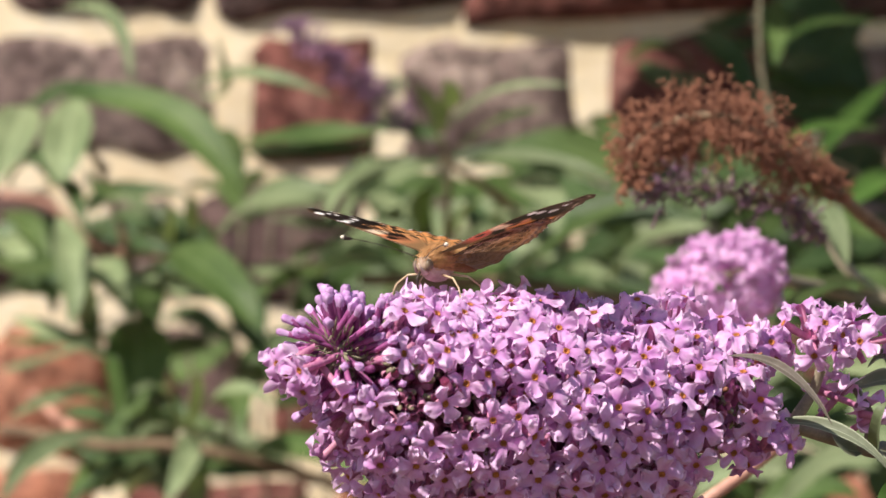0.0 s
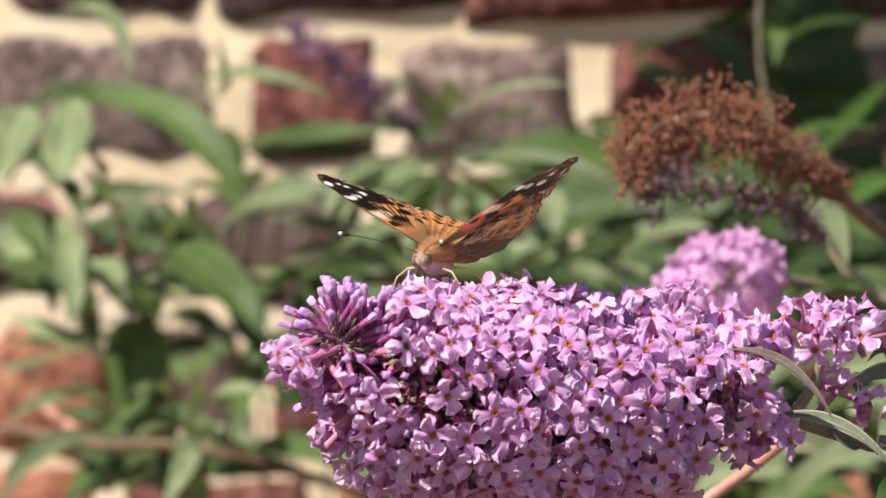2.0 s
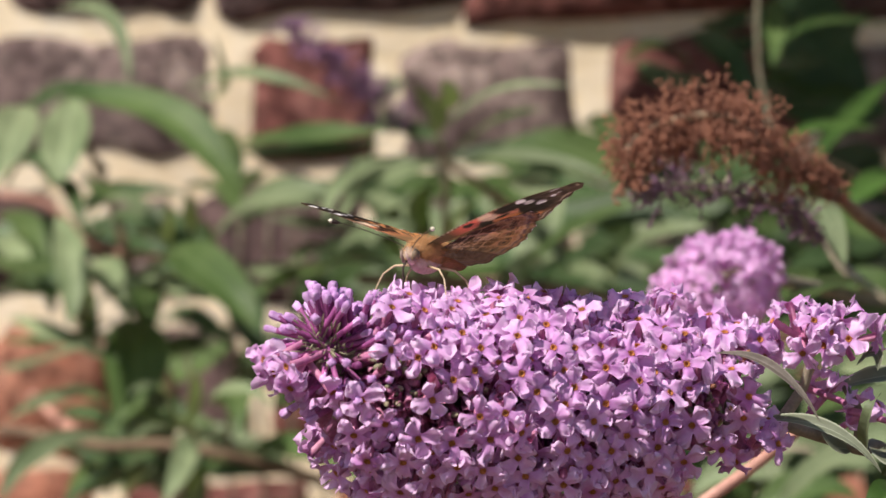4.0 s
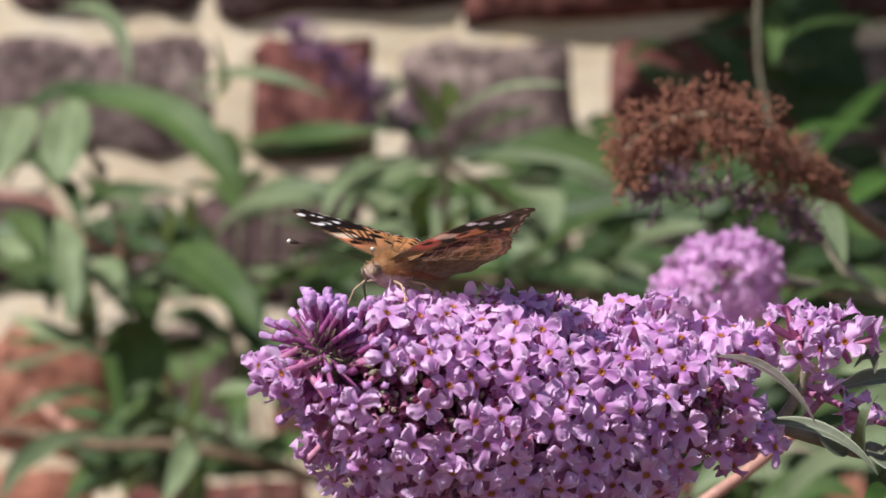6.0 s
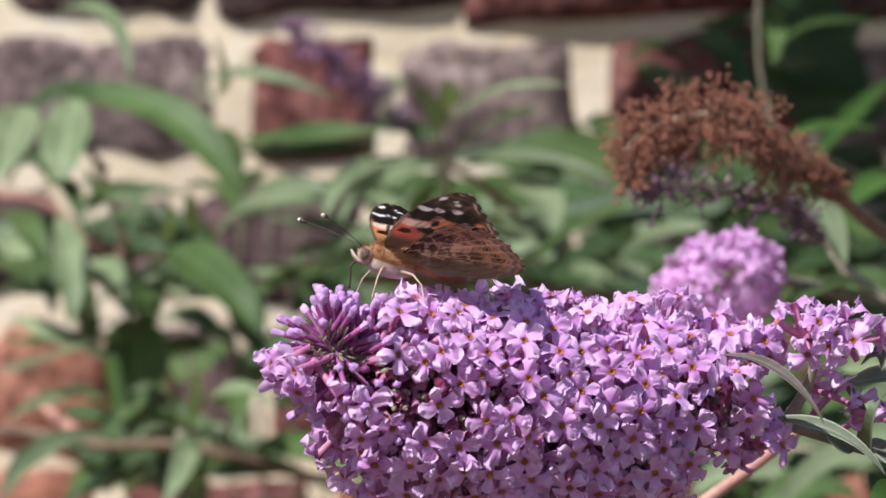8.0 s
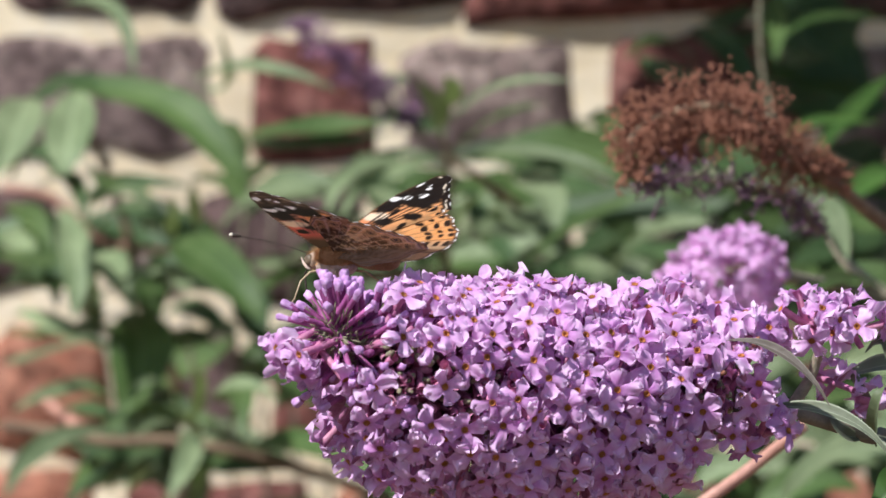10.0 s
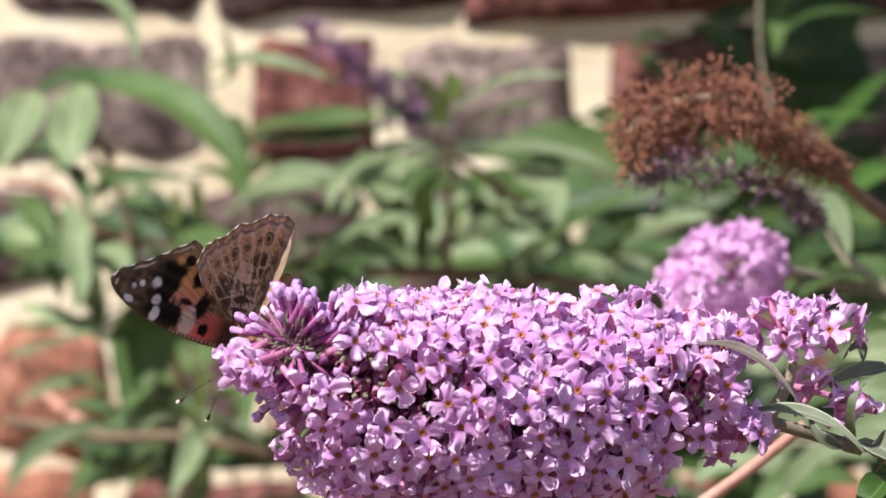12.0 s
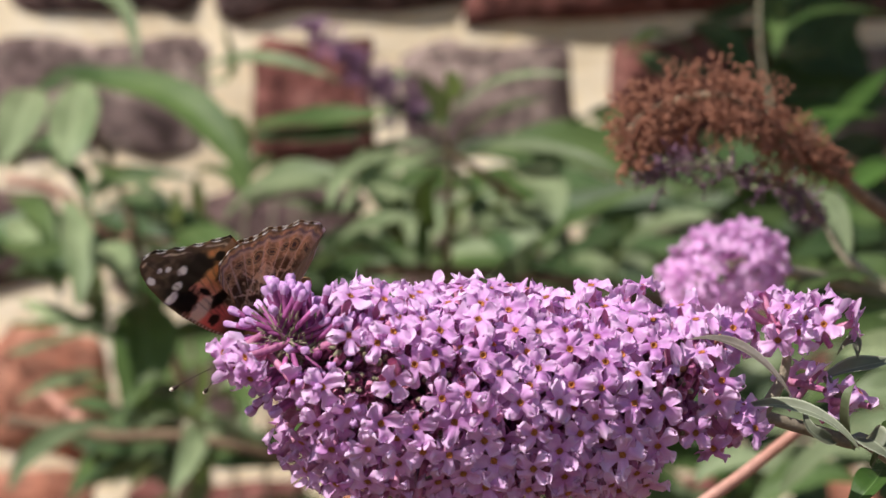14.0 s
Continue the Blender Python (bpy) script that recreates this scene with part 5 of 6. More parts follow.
M_HEAD = varied("grey brown head", (0.24, 0.16, 0.11), (0.48, 0.36, 0.27), 700, 0.75, 0.0002)
M_EYE = varied("amber eye", (0.10, 0.07, 0.045), (0.24, 0.18, 0.12), 800, 0.4, 0, 0, 0.3)
M_LEG = varied("straw leg", (0.46, 0.34, 0.20), (0.66, 0.52, 0.34), 500, 0.5, 0.0001)
M_DARK = varied("dark brown feeler", (0.03, 0.02, 0.015), (0.07, 0.05, 0.035), 900, 0.5)
M_WHITE = varied("cream club tip", (0.70, 0.62, 0.46), (0.85, 0.80, 0.68), 900, 0.5)

ORANGE, PINKRED = (0.86, 0.43, 0.18), (0.80, 0.16, 0.10)
BLACK, WHITE, TAN, OLIVE = (0.018, 0.013, 0.011), (0.95, 0.93, 0.90), (0.42, 0.24, 0.11), (0.22, 0.155, 0.09)
CREAM, BROWN = (0.96, 0.83, 0.64), (0.11, 0.065, 0.035)
FW = 30.0


def lerp3(a, b, t):
    t = max(0.0, min(1.0, t))
    return tuple(p + (q - p) * t for p, q in zip(a, b))


def step(x, edge, soft):
    return max(0.0, min(1.0, (x - edge) / soft + 0.5))


def spot(a, b, ca, cb, ra, rb, soft=0.18, wob=0.0):
    d = math.hypot((a - ca) / ra, (b - cb) / rb)
    d += wob * noise.noise(Vector((a * 1.3, b * 1.3, ca)))
    return step(1 - d, 0, soft * 2)


def fw_lead(a):
    return float(np.interp(a, [0, 3, 8, 14, 20, 25, 28, 29.4, 30], [-0.6, -1.5, -2.3, -2.6, -2.2, -1.2, 0.0, 1.0, 1.9]))


def fw_trail(a):
    b = float(np.interp(a, [0, 3, 8, 13, 16, 17.6, 19.2, 22, 25, 28, 29.4, 30], [1.2, 3.8, 8.2, 12.2, 13.8, 14.0, 12.7, 10.0, 7.5, 5.3, 4.0, 2.8]))
    return b - (0.35 * abs(math.sin(b * 1.35)) if a > 17.8 else 0)


WHITES = ((18.9, -0.8, 0.95, 1.4), (19.6, 1.6, 1.0, 0.9), (21.0, 4.4, 1.0, 1.0), (23.7, 3.3, 0.6, 0.6), (25.2, 2.3, 0.55, 0.55), (25.2, -0.1, 1.1, 0.65))
BLOTS = ((15.6, 0.0, 2.0, 2.6), (18.6, 4.6, 1.7, 1.3), (13.0, 8.3, 1.1, 1.8), (10.2, 3.5, 1.2, 1.8), (8.1, 0.0, 0.95, 1.0),
         (16.4, 10.2, 1.0, 1.0), (9.5, 8.5, 1.0, 0.6), (13.6, 3.4, 1.3, 0.55))


def fw_colour(a, b, under):
    edge = min(fw_trail(a) - b, (FW - a) * 1.2) if a > 17 else 9.0
    n = noise.noise(Vector((a * 0.8, b * 0.8, 1.0)))
    c = lerp3(ORANGE, PINKRED, (0.85 if under else 0.25) * step(10.8 - a - 0.3 * b, 0, 4))
    if under:
        c = lerp3(c, lerp3((0.98, 0.46, 0.30), (0.98, 0.56, 0.22), step(b, 5.0, 2.5)), 0.92)
        c = lerp3(c, (0.90, 0.20, 0.17), 0.9 * step(10.2 - a, 0, 1.5) * step(3.2 - b, 0, 1.5))
    # pale bar by the front edge
    c = lerp3(c, CREAM, 0.9 * spot(a, b, 11.9, 0.4, 1.6, 2.9))
    base = step(5.6 - a + (0.18 * b if not under else 0), 0, 3.0)
    c = lerp3(c, BROWN if under else TAN, base)
    if not under:
        c = lerp3(c, TAN, 0.7 * step(b - 0.62 * a - 1.6, 0, 2.0))
    else:
        c = lerp3(c, (0.40, 0.27, 0.18), 0.85 * step(b - 0.55 * a - 1.4, 0, 2.0))
    if under:
        m2 = noise.noise(Vector((a * 1.6, b * 1.6, 4)))
        vr = noise.voronoi(Vector((a * 0.4, b * 0.4, 2.3)))[0]
        q = lerp3((0.10, 0.06, 0.03), (0.34, 0.23, 0.13), 0.45 + 1.2 * m2)
        q = lerp3(q, (0.58, 0.45, 0.30), 0.8 * step(0.12 - (vr[1] - vr[0]), 0, 0.08))
        c = lerp3(c, q, step(10.9 - a, 0, 1.0) * step(b, 3.4, 0.8))
    # dark outer third
    ap = step(a + 0.10 * b, 16.9 + 0.7 * n, 0.7) * step(9.4 - b + 0.5 * n, 0, 1.2)
    dark = lerp3((0.30, 0.22, 0.14), (0.09, 0.06, 0.04), 0.5 + 1.3 * n) if under else BLACK
    if under:
        dark = lerp3(BLACK, dark, step(a, 22.0 + 0.5 * n, 3.0))
    c = lerp3(c, dark, ap)
    grow = 1.12 if under else 1.18
    for ca, cb, ra, rb in BLOTS:
        c = lerp3(c, BLACK, spot(a, b, ca, cb, ra * grow, rb * grow, wob=0.35))
    # rim
    rim = step(2.3 - edge, 0, 0.8)
    c = lerp3(c, lerp3(OLIVE, BROWN, 0.4) if under else BLACK, rim * (0.8 if under else 1))
    c = lerp3(c, CREAM, 0.75 * step(0.3 - abs(edge - 1.25), 0, 0.25) * step(math.sin(b * 2.3 + a), 0.1, 0.4))
    c = lerp3(c, WHITE, 0.85 * step(0.28 - edge, 0, 0.15) * step(math.sin(b * 2.7), 0.2, 0.3))
    # front edge
    lead = b - fw_lead(a)
    c = lerp3(c, BROWN, 0.8 * step(0.55 - lead, 0, 0.3))
    c = lerp3(c, CREAM, 0.7 * step(0.5 - lead, 0, 0.2) * step(math.sin(a * 7), 0.2, 0.5) * step(a, 3, 1) * step(15 - a, 0, 1) * (1 if under else 0.2))
    for s in WHITES:
        c = lerp3(c, WHITE, spot(a, b, *s, wob=0.2))
    # veins
    for k in range(6):
        v = 0.95 * (b - (0.08 + 0.095 * k) * a - 0.012 * k * max(0, a - 10))
        c = lerp3(c, BLACK, (0.35 if under else 0.92) * step((0.13 if under else 0.30) - abs(v), 0, 0.14) * step(a, 7, 2))
    return lerp3(c, (c[0] * 0.7, c[1] * 0.7, c[2] * 0.7), 0.4 * noise.noise(Vector((a * 4, b * 4, 2))))


def hw_radius(th):
    r = float(np.interp(th, [22, 28, 34, 40, 46, 53, 65, 80, 88, 94, 102, 112], [14.0, 17.4, 18.7, 19.2, 19.5, 19.9, 20.6, 22.0, 23.0, 21.6, 15.0, 7.0]))
    return r - 0.75 * abs(math.sin(radians(th - 27) * 10.6)) * (1 if 44 < th < 98 else 0)


def hw_colour(r, th, under):
    R = hw_radius(th)
    a, b = r * math.cos(radians(th)), r * math.sin(radians(th))
    n = noise.noise(Vector((a * 0.7, b * 0.7, 5)))
    n2 = noise.noise(Vector((a * 1.8, b * 1.8, 9)))
    edge = R - r
    ray = (th - 27 + 1.8 * math.sin(th * 0.23 + 1) + 1.5 * noise.noise(Vector((th * 0.05, r * 0.12, 3)))) / 8.5
    cell = abs(ray - round(ray)) * 8.5 * math.pi / 180 * r
    if not under:
        c = lerp3(ORANGE, (0.85, 0.38, 0.12), 0.5 + n)
        c = lerp3(c, (0.33, 0.19, 0.09), step(9.5 - r + 3 * n, 0, 5))
        c = lerp3(c, (0.42, 0.29, 0.18), 0.9 * step(th, 88, 8))
        mid = abs(ray - math.floor(ray) - 0.5) * 8.5 * math.pi / 180 * r
        for e0, rr in ((5.6, 0.85), (3.3, 0.65), (1.3, 0.75)) if th < 92 else ():
            c = lerp3(c, BLACK, step(1 - math.hypot(mid / rr, (edge - e0) / (rr * 0.8)), 0, 0.35))
        c = lerp3(c, BLACK, 0.7 * step(0.12 - cell, 0, 0.15) * step(r, 8, 3))
        c = lerp3(c, BLACK, 0.85 * step(0.75 - edge, 0, 0.3))
        c = lerp3(c, WHITE, 0.9 * step(0.4 - edge, 0, 0.2) * step(math.sin(th * 1.1), 0.0, 0.5))
    else:
        vor = noise.voronoi(Vector((a * 0.27 + 0.25 * n, b * 0.27, 0.3)))[0]
        wall_d = vor[1] - vor[0]
        n3 = noise.noise(Vector((a * 0.5, b * 0.5, 21))) + 0.4 * n2
        c = lerp3((0.17, 0.095, 0.045), (0.80, 0.59, 0.36), 0.2 + 0.85 * step(n3, 0.02, 0.30) + 0.5 * n2)
        c = lerp3(c, (0.90, 0.82, 0.74), 0.9 * step(n + 0.5 * n2, 0.26, 0.15))
        c = lerp3(c, (0.055, 0.032, 0.018), 0.9 * step(0.52 - vor[0] + 0.3 * n2, 0, 0.10) * step(15.0 - r, 0, 1.5) * step(n, -0.3, 0.15))
        c = lerp3(c, (0.07, 0.042, 0.025), 0.8 * step(wall_d, 0.10, 0.04) * step(0.22 - wall_d, 0, 0.05) * step(14 - r, 0, 2))
        c = lerp3(c, (0.82, 0.68, 0.47), 0.75 * step(0.085 - wall_d, 0, 0.06) * step(14 - r, 0, 2) * step(n2, -0.15, 0.3))
        band = step(r, R - 6.6, 1.0)
        c = lerp3(c, lerp3((0.46, 0.28, 0.13), (0.78, 0.55, 0.30), 0.5 + 1.2 * n2), 0.85 * band)
        mid = (ray - math.floor(ray) - 0.5) * 8.5 * math.pi / 180 * r
        k = int(math.floor(ray))
        rr = (0.8, 0.8, 0.9, 1.4, 0.85, 0.95, 1.55, 0.7)[max(0, min(7, k))]
        d = math.hypot(mid, edge - 4.5) / rr
        c = lerp3(c, (0.78, 0.62, 0.36), step(1.05 - d, 0, 0.2))
        c = lerp3(c, (0.06, 0.04, 0.03), step(0.85 - d, 0, 0.2))
        c = lerp3(c, (0.52, 0.36, 0.18), step(0.62 - d, 0, 0.15))
        c = lerp3(c, (0.03, 0.03, 0.05), step(0.38 - d, 0, 0.15))
        c = lerp3(c, (0.90, 0.80, 0.62), 0.6 * step(0.11 - cell, 0, 0.12) * step(r, 9, 4))
        c = lerp3(c, (0.70, 0.58, 0.44), 0.9 * step(0.35 - abs(edge - 2.2), 0, 0.3))
        c = lerp3(c, (0.20, 0.17, 0.22), 0.8 * step(0.3 - abs(edge - 1.6 - 0.2 * math.sin(th)), 0, 0.2))
        c = lerp3(c, BROWN, 0.8 * step(0.5 - edge, 0, 0.3))
        c = lerp3(c, WHITE, 0.8 * step(0.22 - edge, 0, 0.15) * step(math.sin(th * 1.1), 0.3, 0.5))
        c = lerp3(c, lerp3((0.50, 0.36, 0.27), (0.26, 0.16, 0.10), step(n2, 0.1, 0.4)), 0.7 * step(th, 93, 6))
    return lerp3(c, tuple(v * 0.5 for v in c), 0.5 * noise.noise(Vector((a * 4, b * 4, 7))))


def wing(name, grid, colour, mirror, material):
    """A thin closed sheet with its own colours above and below; x forward, y outward."""
    nu, nv = len(grid), len(grid[0])
    verts, cols, faces = [], [], []
    sgn = -1.0 if mirror else 1.0
    pts = np.array([[v[:3] for v in row] for row in grid])
    nrm = np.cross(np.gradient(pts, axis=0), np.gradient(pts, axis=1))
    nrm /= np.linalg.norm(nrm, axis=2, keepdims=True) + 1e-9
    nrm *= 1.0 if nrm[nu // 2, nv // 4, 2] > 0 else -1.0
    for side in (0, 1):
        for i, row in enumerate(grid):
            for j, (x, y, z, p, q) in enumerate(row):
                off = nrm[i, j] * (0.05 if side == 0 else -0.05)
                verts.append(((x + off[0]) * 0.001, sgn * (y + off[1]) * 0.001, (z + off[2]) * 0.001))
                cols.append((*colour(p, q, side == 1), 1.0))
    off = nu * nv
    idx = lambda s, i, j: s * off + i * nv + j
    for i in range(nu - 1):
        for j in range(nv - 1):
            up = (idx(0, i, j), idx(0, i + 1, j), idx(0, i + 1, j + 1), idx(0, i, j + 1))
            dn = tuple(v + off for v in up[::-1])
            faces += [up[::-1], dn[::-1]] if mirror else [up, dn]
    rim = [(i, 0) for i in range(nu)] + [(nu - 1, j) for j in range(1, nv)] + [(i, nv - 1) for i in range(nu - 2, -1, -1)] + [(0, j) for j in range(nv - 2, 0, -1)]
    for (a, b), (c, d) in zip(rim, rim[1:] + rim[:1]):
        faces.append((idx(0, a, b), idx(1, a, b), idx(1, c, d), idx(0, c, d)))
    me = bpy.data.meshes.new(name)
    me.from_pydata(verts, [], faces)
    layer = me.color_attributes.new("Col", "FLOAT_COLOR", "POINT")
    layer.data.foreach_set("color", [v for c in cols for v in c])
    me.materials.append(material)
    me.polygons.foreach_set("use_smooth", [True] * len(faces))
    return me


def fw_grid():
    out = []
    for i in range(121):
        a = FW * (i / 120) ** 0.9
        lo, hi = fw_lead(a), fw_trail(a)
        row = []
        for j in range(57):
            b = lo + (hi - lo) * j / 56
            z = 0.5 * math.sin(math.pi * a / FW) - 0.004 * b * b + 0.12 * math.sin(b * 2.4) * (a / FW)
            row.append((1.0 - b, a, z, a, b))
        out.append(row)
    return out


def hw_grid():
    out = []
    for i in range(73):
        f = (i / 72) ** 0.85
        row = []
        for j in range(97):
            th = 22 + 90 * j / 96
            r = max(0.6, hw_radius(th) * f)
            z = -0.45 + 0.4 * math.sin(math.pi * f) + 0.14 * f * math.sin((th - 27) / 8.5 * 6.283)
            fold = max(0.0, th - 94)
            flat = th - fold
            z -= (r + 5) * math.sin(radians(fold)) * 0.72
            row.append((-r * math.sin(radians(flat)) * math.cos(radians(fold)) - 1.5, r * math.cos(radians(flat)), z, r, th))
        out.append(row)
    return out


def ball(bm, centre, size, seg=14, rings=9, squeeze=None):
    m = Matrix.Translation(centre) @ Matrix.Diagonal((*size, 1))
    made = bmesh.ops.create_uvsphere(bm, u_segments=seg, v_segments=rings, radius=1.0, matrix=m)
    return made["verts"]


mm = 0.001
butterfly = thing("butterfly", (0, 0, 1), "orange, black and white painted butterfly with mottled brown wing undersides", "butterfly")
bm = bmesh.new()
ball(bm, (0, 0, 0), (4.8 * mm, 2.6 * mm, 2.8 * mm), 20, 14)
for v in bm.verts:
    v.co *= 1 + 0.06 * noise.noise(v.co * 900)
thorax = part("thorax", bm, M_BODY, butterfly, "tawny furry thorax")
bm = bmesh.new()
ball(bm, (0.4 * mm, 0, -1.4 * mm), (4.6 * mm, 2.2 * mm, 2.3 * mm), 18, 12)
part("breast", bm, M_BELLY, butterfly, "pale pinkish underside of the body")
bm = bmesh.new()
tube(bm, [(x * mm, 0, z * mm) for x, z in ((-3.4, 0.1), (-4.6, 0), (-6.2, -0.1), (-8, -0.3), (-10, -0.6), (-12, -1.0), (-12.8, -1.2), (-13.4, -1.35))],
     [1.3 * mm, 1.8 * mm, 2.1 * mm, 2.15 * mm, 2.0 * mm, 1.6 * mm, 1.1 * mm, 0.3 * mm], 14)
part("abdomen", bm, M_BODY, butterfly, "brown tapering abdomen")
bm = bmesh.new()
rh = random.Random(3)
for i in range(2400):
    w = Vector((rh.uniform(-1, 1), rh.uniform(-1, 1), rh.uniform(-0.35, 1))).normalized()
    p = Vector((w.x * 4.7, w.y * 2.5, w.z * 2.7)) * mm
    if i % 15 == 1:
        p = Vector((5.3 + w.x * 1.4, w.y * 1.3, -0.4 + w.z * 1.6)) * mm
    if i % 5 == 0:
        p += Vector((-rh.uniform(2, 8) * mm, 0, -0.6 * mm))
    d = (w + Vector((-0.9, 0, 0.25)) + Vector((rh.uniform(-1, 1), rh.uniform(-1, 1), rh.uniform(-1, 1))) * 0.35).normalized()
    ln = rh.uniform(0.7, 1.6) * mm
    s = d.orthogonal().normalized() * 0.055 * mm
    q = d.cross(s)
    vs = [bm.verts.new(p + s), bm.verts.new(p - 0.5 * s + 0.87 * q), bm.verts.new(p - 0.5 * s - 0.87 * q), bm.verts.new(p + d * ln)]
    for k in range(3):
        bm.faces.new((vs[k], vs[(k + 1) % 3], vs[3]))
part("fur", bm, M_FUR, butterfly, "tawny hair", smooth=False)
bm = bmesh.new()
ball(bm, (5.3 * mm, 0, -0.5 * mm), (1.5 * mm, 1.7 * mm, 1.6 * mm), 16, 11)
head = part("head", bm, M_HEAD, butterfly, "small brown head")
for s in (1, -1):
    bm = bmesh.new()
    ball(bm, (5.7 * mm, s * 1.22 * mm, -0.35 * mm), (0.98 * mm, 0.66 * mm, 1.05 * mm), 16, 11)
    part("eye", bm, M_EYE, head, "amber eye")
    bm = bmesh.new()
    tube(bm, [(x * mm, s * y * mm, z * mm) for x, y, z in ((5.6, 0.7, -1.9), (6.6, 0.7, -1.6), (7.4, 0.6, -0.9), (8.1, 0.4, 0.1))],
         [0.36 * mm, 0.36 * mm, 0.26 * mm, 0.08 * mm], 7)
    part("palp", bm, M_BELLY, head, "pale feeler palp")
    bm = bmesh.new()
    path = smooth_path([Vector(p) * mm for p in ((6.1, s * 0.6, 0.8), (9.2, s * 3.4, 2.2), (12.6, s * 6.8, 3.4), (15.8, s * 10.1, 4.2))], 6)
    tube(bm, path, [0.075 * mm] * len(path), 6)
    ant = part("antenna", bm, M_DARK, butterfly, "thin dark antenna")
    bm = bmesh.new()
    e, d = path[-1], (path[-1] - path[-2]).normalized()
    tube(bm, [e - d * 1.3 * mm, e - d * 0.6 * mm, e, e + d * 0.5 * mm], [0.15 * mm, 0.36 * mm, 0.42 * mm, 0.2 * mm], 8)
    part("club", bm, M_DARK, ant)
    bm = bmesh.new()
    tube(bm, [e + d * 0.25 * mm, e + d * 0.6 * mm, e + d * 0.85 * mm], [0.40 * mm, 0.36 * mm, 0.1 * mm], 8)
    part("club_tip", bm, M_WHITE, ant, "cream antenna tip")
    # middle and hind legs
    for lx, out, drop, back in ((2.0, 7.4, -7.4, 2.0), (-1.0, 7.2, -7.4, -3.5)):
        bm = bmesh.new()
        pts = [Vector((lx, s * 1.6, -2.2)), Vector((lx + back * 0.5, s * out * 0.62, -2.6)), Vector((lx + back * 0.9, s * out * 0.85, -4.2)),
               Vector((lx + back * 1.2, s * out, drop)), Vector((lx + back * 1.3, s * (out + 0.9), drop - 0.8))]
        tube(bm, [p * mm for p in pts], [0.28 * mm, 0.19 * mm, 0.15 * mm, 0.11 * mm, 0.08 * mm], 7)
        part("leg", bm, M_LEG, butterfly, "straw-coloured leg")
bm = bmesh.new()
path = smooth_path([Vector(p) * mm for p in ((6.6, 0, -1.6), (7.6, 0, -2.8), (7.4, 0.1, -4.6), (7.2, 0.1, -6.8))], 5)
tube(bm, path, [0.2 * mm] * len(path), 6)
part("proboscis", bm, M_DARK, butterfly, "dark feeding tube")

FG, HG = fw_grid(), hw_grid()
fore_l = part("forewing", wing("forewing", FG, fw_colour, False, M_WING), None, butterfly, "orange and black forewing with white tip spots")
fore_r = part("forewing", wing("forewing", FG, fw_colour, True, M_WING), None, butterfly, "orange and black forewing with white tip spots")
hind_l = part("hindwing", wing("hindwing", HG, hw_colour, False, M_WING_HIND), None, butterfly, "orange spotted hindwing, mottled below with eyespots")
hind_r = part("hindwing", wing("hindwing", HG, hw_colour, True, M_WING_HIND), None, butterfly, "orange spotted hindwing, mottled below with eyespots")
HINGE = Vector((1.2, 1.3, 1.5)) * mm
HINGE_LOW = Vector((1.0, 1.6, 1.15)) * mm

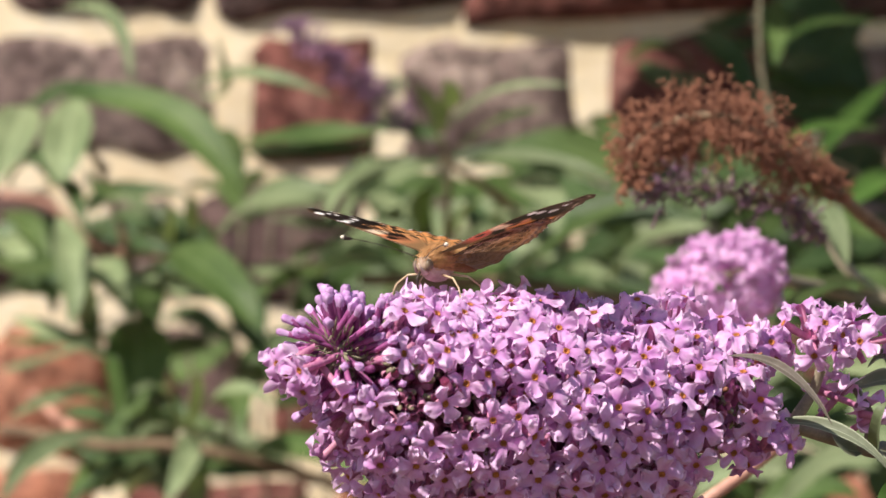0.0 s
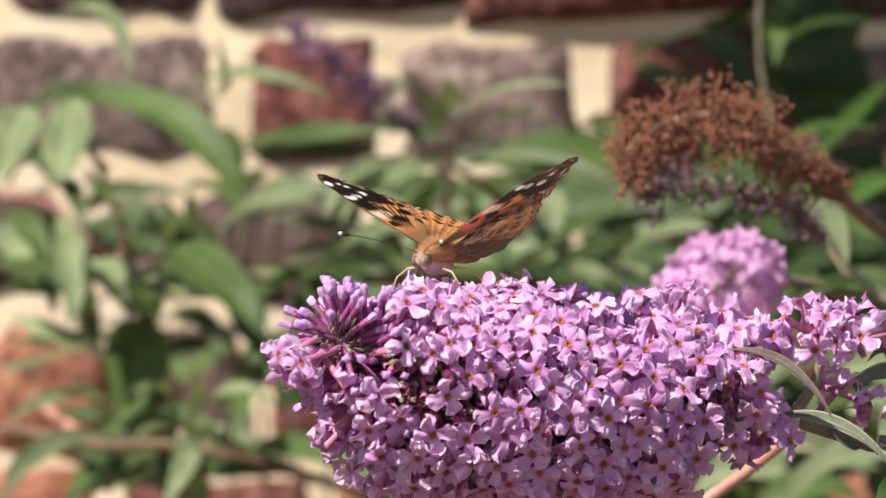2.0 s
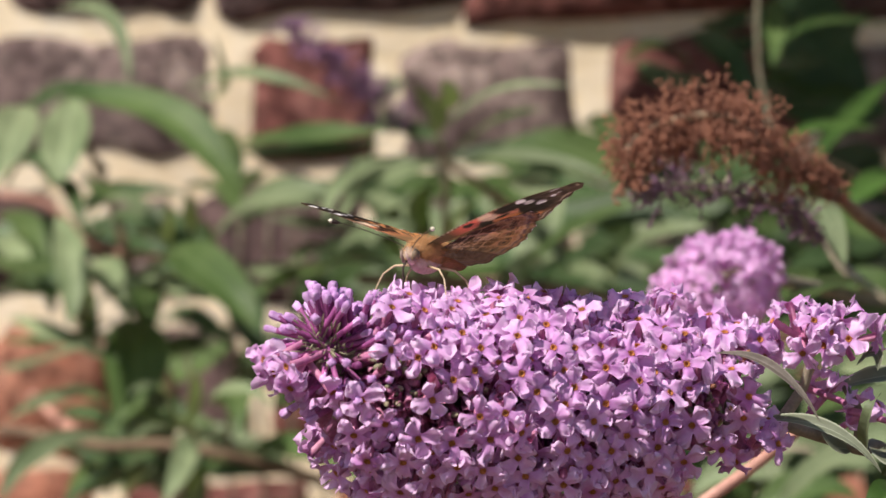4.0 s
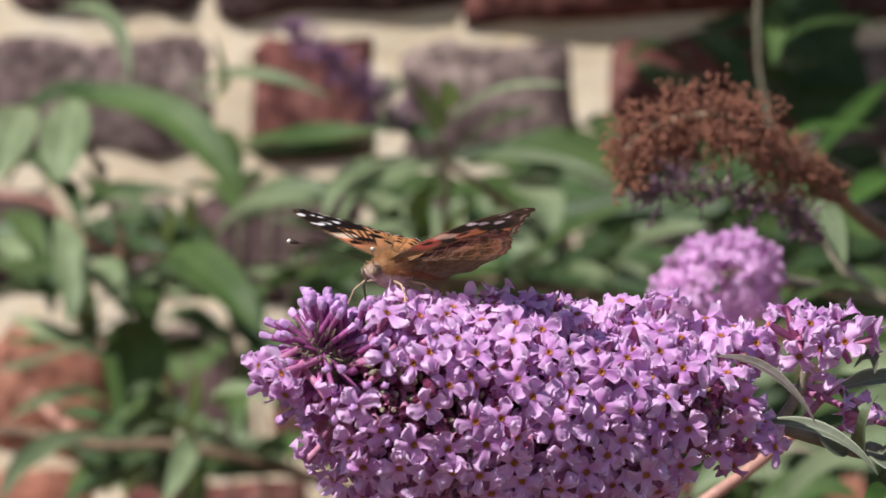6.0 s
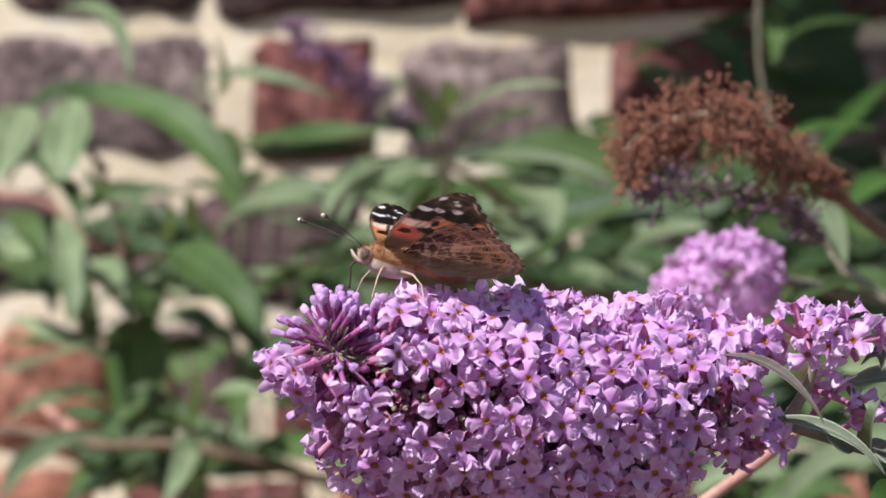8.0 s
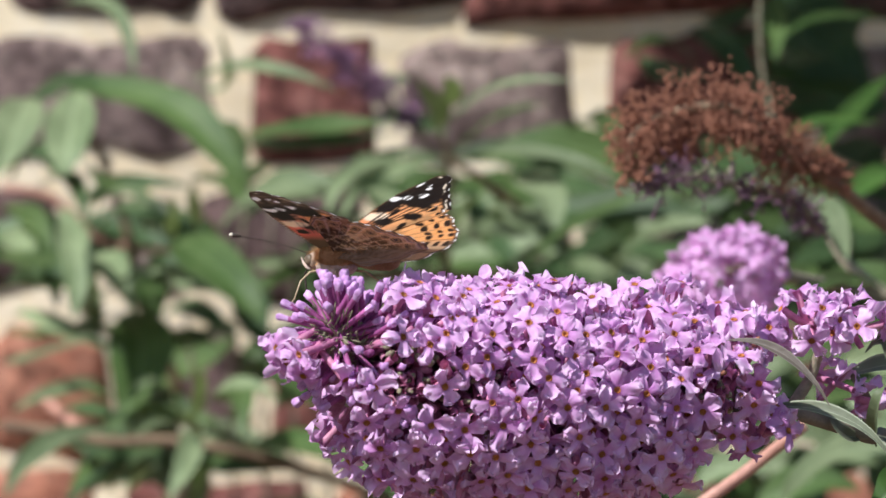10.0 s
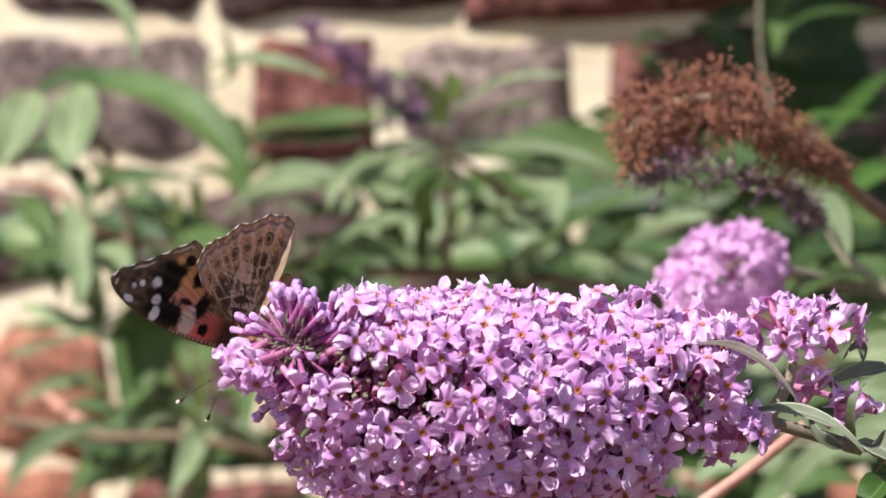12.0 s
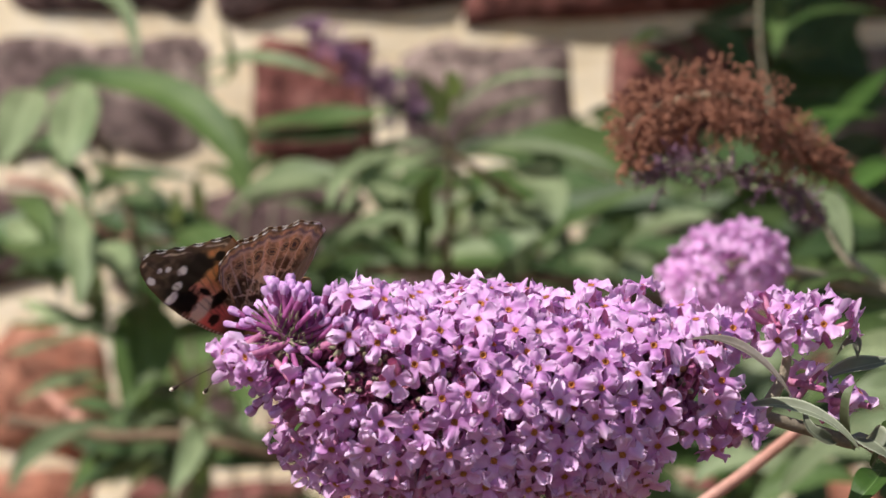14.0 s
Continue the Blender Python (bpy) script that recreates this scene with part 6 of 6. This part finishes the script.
# the wings are shut from 12 s on, so that the right one lies behind the left
# seconds, place, heading (0 faces the camera, 90 to its left), nose up, lean to its left, lift of the left and right wings, sweep of the forewings
FLIGHT = [
    (0.00, -0.00067, -0.00271, 0.99786, 29.58, -2.405, 3.503, 23.64, 11.79, 15.09),
    (0.50, 0.00052, -0.00184, 0.99880, 29.62, -2.356, 3.437, 23.89, 11.58, 15.5),
    (1.00, -0.00002, -0.00277, 0.99901, 29.26, -2.788, 3.871, 25.63, 12.05, 15.52),
    (1.50, -0.00099, -0.00191, 0.99877, 29.79, -3.09, 4.053, 27, 13.25, 15.87),
    (2.00, -0.00069, 0.00063, 0.99911, 31.87, -4.922, 4.031, 35.4, 21.19, 15.46),
    (2.50, -0.00116, -0.00145, 0.99864, 29.96, -3.057, 3.985, 26.26, 12.13, 15.9),
    (3.00, -0.00206, -0.00190, 0.99852, 29.85, -3.122, 4.19, 27, 11.91, 15.81),
    (5.50, -0.00620, -0.00157, 1.00035, 39.47, 13.64, 2.628, 24.24, 10.74, 17.77),
    (6.00, -0.00840, -0.00392, 0.99673, 44.44, -0.9701, 3.719, 21.37, 13.83, 14.43),
    (6.50, -0.00871, -0.00291, 0.99598, 44.97, -3.416, 3.942, 21.1, 19.71, 14.63),
    (7.00, -0.00998, -0.00164, 0.99828, 59.89, 14.07, 4.606, 21.49, 14.03, 14.09),
    (7.50, -0.01043, -0.00239, 0.99600, 72.77, 1.307, 0.5698, 21.73, 21.31, 13.95),
    (8.00, -0.00847, -0.00151, 0.99839, 77.18, 10.57, -1.853, 19.03, 20.16, 14.52),
    (8.20, -0.00892, -0.00048, 0.99617, 81.84, 2.741, -0.4204, 21.43, 23.85, 16.07),
    (10.30, -0.01904, 0.00650, 0.99864, 127.5, -2.606, 0.02195, 19.15, 27.45, 13.24),
    (10.50, -0.01883, 0.00545, 0.99834, 127.5, -5.238, 0.3963, 22.25, 26.27, 12.21),
    (11.00, -0.02527, 0.00325, 0.99448, 124, -20.01, 2.751, 23.58, 24.65, 12.8),
    (11.30, -0.02747, 0.00325, 0.99168, 124, -20.01, 2.751, 23.58, 24.65, 12.8),
    (11.37, -0.02850, 0.00450, 0.99150, 118, -24, 2.8, 27, 84, 10),
    (11.43, -0.03050, 0.00560, 0.99137, 113, -27.5, 2.87, 31, 149.5, 7.8),
    (11.50, -0.02891, 0.00586, 0.99137, 112.2, -27.81, 2.874, 31.14, 149.5, 7.722),
    (12.00, -0.03395, 0.00611, 0.98390, 78.59, -64.11, -25.29, 39.11, 137, 3.608),
    (12.50, -0.03666, 0.00586, 0.98274, 75.68, -66.87, -31.19, 53.1, 123, 3.068),
    (13.00, -0.03797, 0.00633, 0.98752, 74.22, -67.08, -31.25, 48.97, 127, 6.444),
    (13.50, -0.03549, 0.00681, 0.98730, 107.4, -41.01, 2.529, 41.48, 135, 7.138),
    (14.00, -0.03263, 0.00574, 0.98480, 99.13, -52.62, -5.278, 34.34, 143, 7.89),
]


def body_pose(x, y, z, heading, nose, lean):
    turn = Matrix.Rotation(radians(-90 - heading), 4, "Z") @ Matrix.Rotation(radians(-nose), 4, "Y") @ Matrix.Rotation(radians(-lean), 4, "X")
    return Matrix.Translation((x, y, z)) @ turn


def wing_pose(left, lift, sweep, at=HINGE):
    s = 1 if left else -1
    h = Vector((at.x, s * at.y, at.z))
    return Matrix.Translation(h) @ Matrix.Rotation(s * radians(lift), 4, "X") @ Matrix.Rotation(s * radians(sweep), 4, "Z")


def motions():
    walk(flower, [
        (0.0, pose(0.03000, 0.00000, 0.97500, 0.00, -0.00, 0.00)),
        (0.5, pose(0.03075, -0.00022, 0.97579, 0.53, 0.43, 0.59)),
        (1.0, pose(0.03038, 0.00014, 0.97586, 0.20, 0.18, 0.19)),
        (1.5, pose(0.02948, -0.00100, 0.97581, 0.20, 0.23, 0.18)),
        (2.0, pose(0.03020, 0.00054, 0.97620, 0.21, 0.33, 0.34)),
        (2.5, pose(0.02955, 0.00044, 0.97573, -0.19, 0.05, -0.01)),
        (3.0, pose(0.02872, 0.00077, 0.97554, -0.30, 0.01, -0.23)),
        (5.5, pose(0.02761, 0.00121, 0.97528, -0.09, -0.13, -0.50)),
        (6.0, pose(0.02725, 0.00084, 0.97471, -0.34, -0.40, -0.59)),
        (6.5, pose(0.02663, 0.00112, 0.97450, -0.44, -0.50, -0.86)),
        (7.0, pose(0.02783, 0.00078, 0.97423, -0.01, -0.23, -0.28)),
        (7.5, pose(0.02843, 0.00178, 0.97436, 0.11, -0.40, -0.47)),
        (8.0, pose(0.02904, 0.00380, 0.97505, 0.85, 0.18, -0.15)),
        (8.2, pose(0.02795, 0.00032, 0.97470, -0.04, -0.01, 0.72)),
        (10.5, pose(0.03010, 0.00275, 0.97803, -1.81, -0.80, -0.48)),
        (11.0, pose(0.02758, 0.00101, 0.97718, -3.13, -1.76, -1.38)),
        (11.3, pose(0.02655, 0.00080, 0.97600, -3.25, -1.78, -1.38)),
        (11.5, pose(0.02747, 0.00041, 0.97698, -3.52, -1.82, -1.39)),
        (12.0, pose(0.02361, -0.00306, 0.97647, -6.14, -3.28, -3.30)),
        (12.5, pose(0.02052, -0.00444, 0.97640, -6.96, -3.82, -4.13)),
        (13.0, pose(0.01936, -0.00518, 0.98022, -8.44, -3.54, -4.44)),
        (13.5, pose(0.02337, -0.00160, 0.97744, -5.91, -3.13, -3.09)),
        (14.0, pose(0.02253, -0.00348, 0.97746, -5.93, -3.16, -3.32)),
    ])
    walk(butterfly, [(r[0], body_pose(*r[1:7])) for r in FLIGHT])
    walk(fore_l, [(r[0], wing_pose(True, r[7], r[9] - 6.5)) for r in FLIGHT])
    walk(fore_r, [(r[0], wing_pose(False, r[8], r[9] - 6.5)) for r in FLIGHT])
    walk(hind_l, [(r[0], wing_pose(True, r[7] + (3 if r[0] < 11.2 else -2), -6, HINGE_LOW)) for r in FLIGHT])
    walk(hind_r, [(r[0], wing_pose(False, r[8] + (3 if r[0] < 11.2 else 1), -6, HINGE_LOW)) for r in FLIGHT])
    # the shrub shifts in the wind
    for ob, dx, dz in ((b_left, 0.0030, 0.0072), (b_low, 0.0026, 0.0040), (b_mid, 0.0008, 0.0040), (b_spike, 0.0075, 0.0),
                       (b_pink, 0.0006, 0.0026), (b_dead, 0.0, 0.0048), (b_right, 0.0, 0.0045), (b_deep, 0.001, 0.0035)):
        p = ob.location.copy()
        walk(ob, [(t, pose(p.x + dx * f - 0.0008 * g, p.y, p.z + dz * f)) for t, f, g in
                  ((0.0, 0, 0), (1.5, 0.03, 0), (3.0, 0, 0.8), (5.5, 0, 1), (8.2, 0.03, 0.6), (10.5, 0.62, 0), (12.0, 0.9, 0), (13.0, 0.95, 0.4), (14.0, 1.0, 0))])


lay_bricks()
motions()
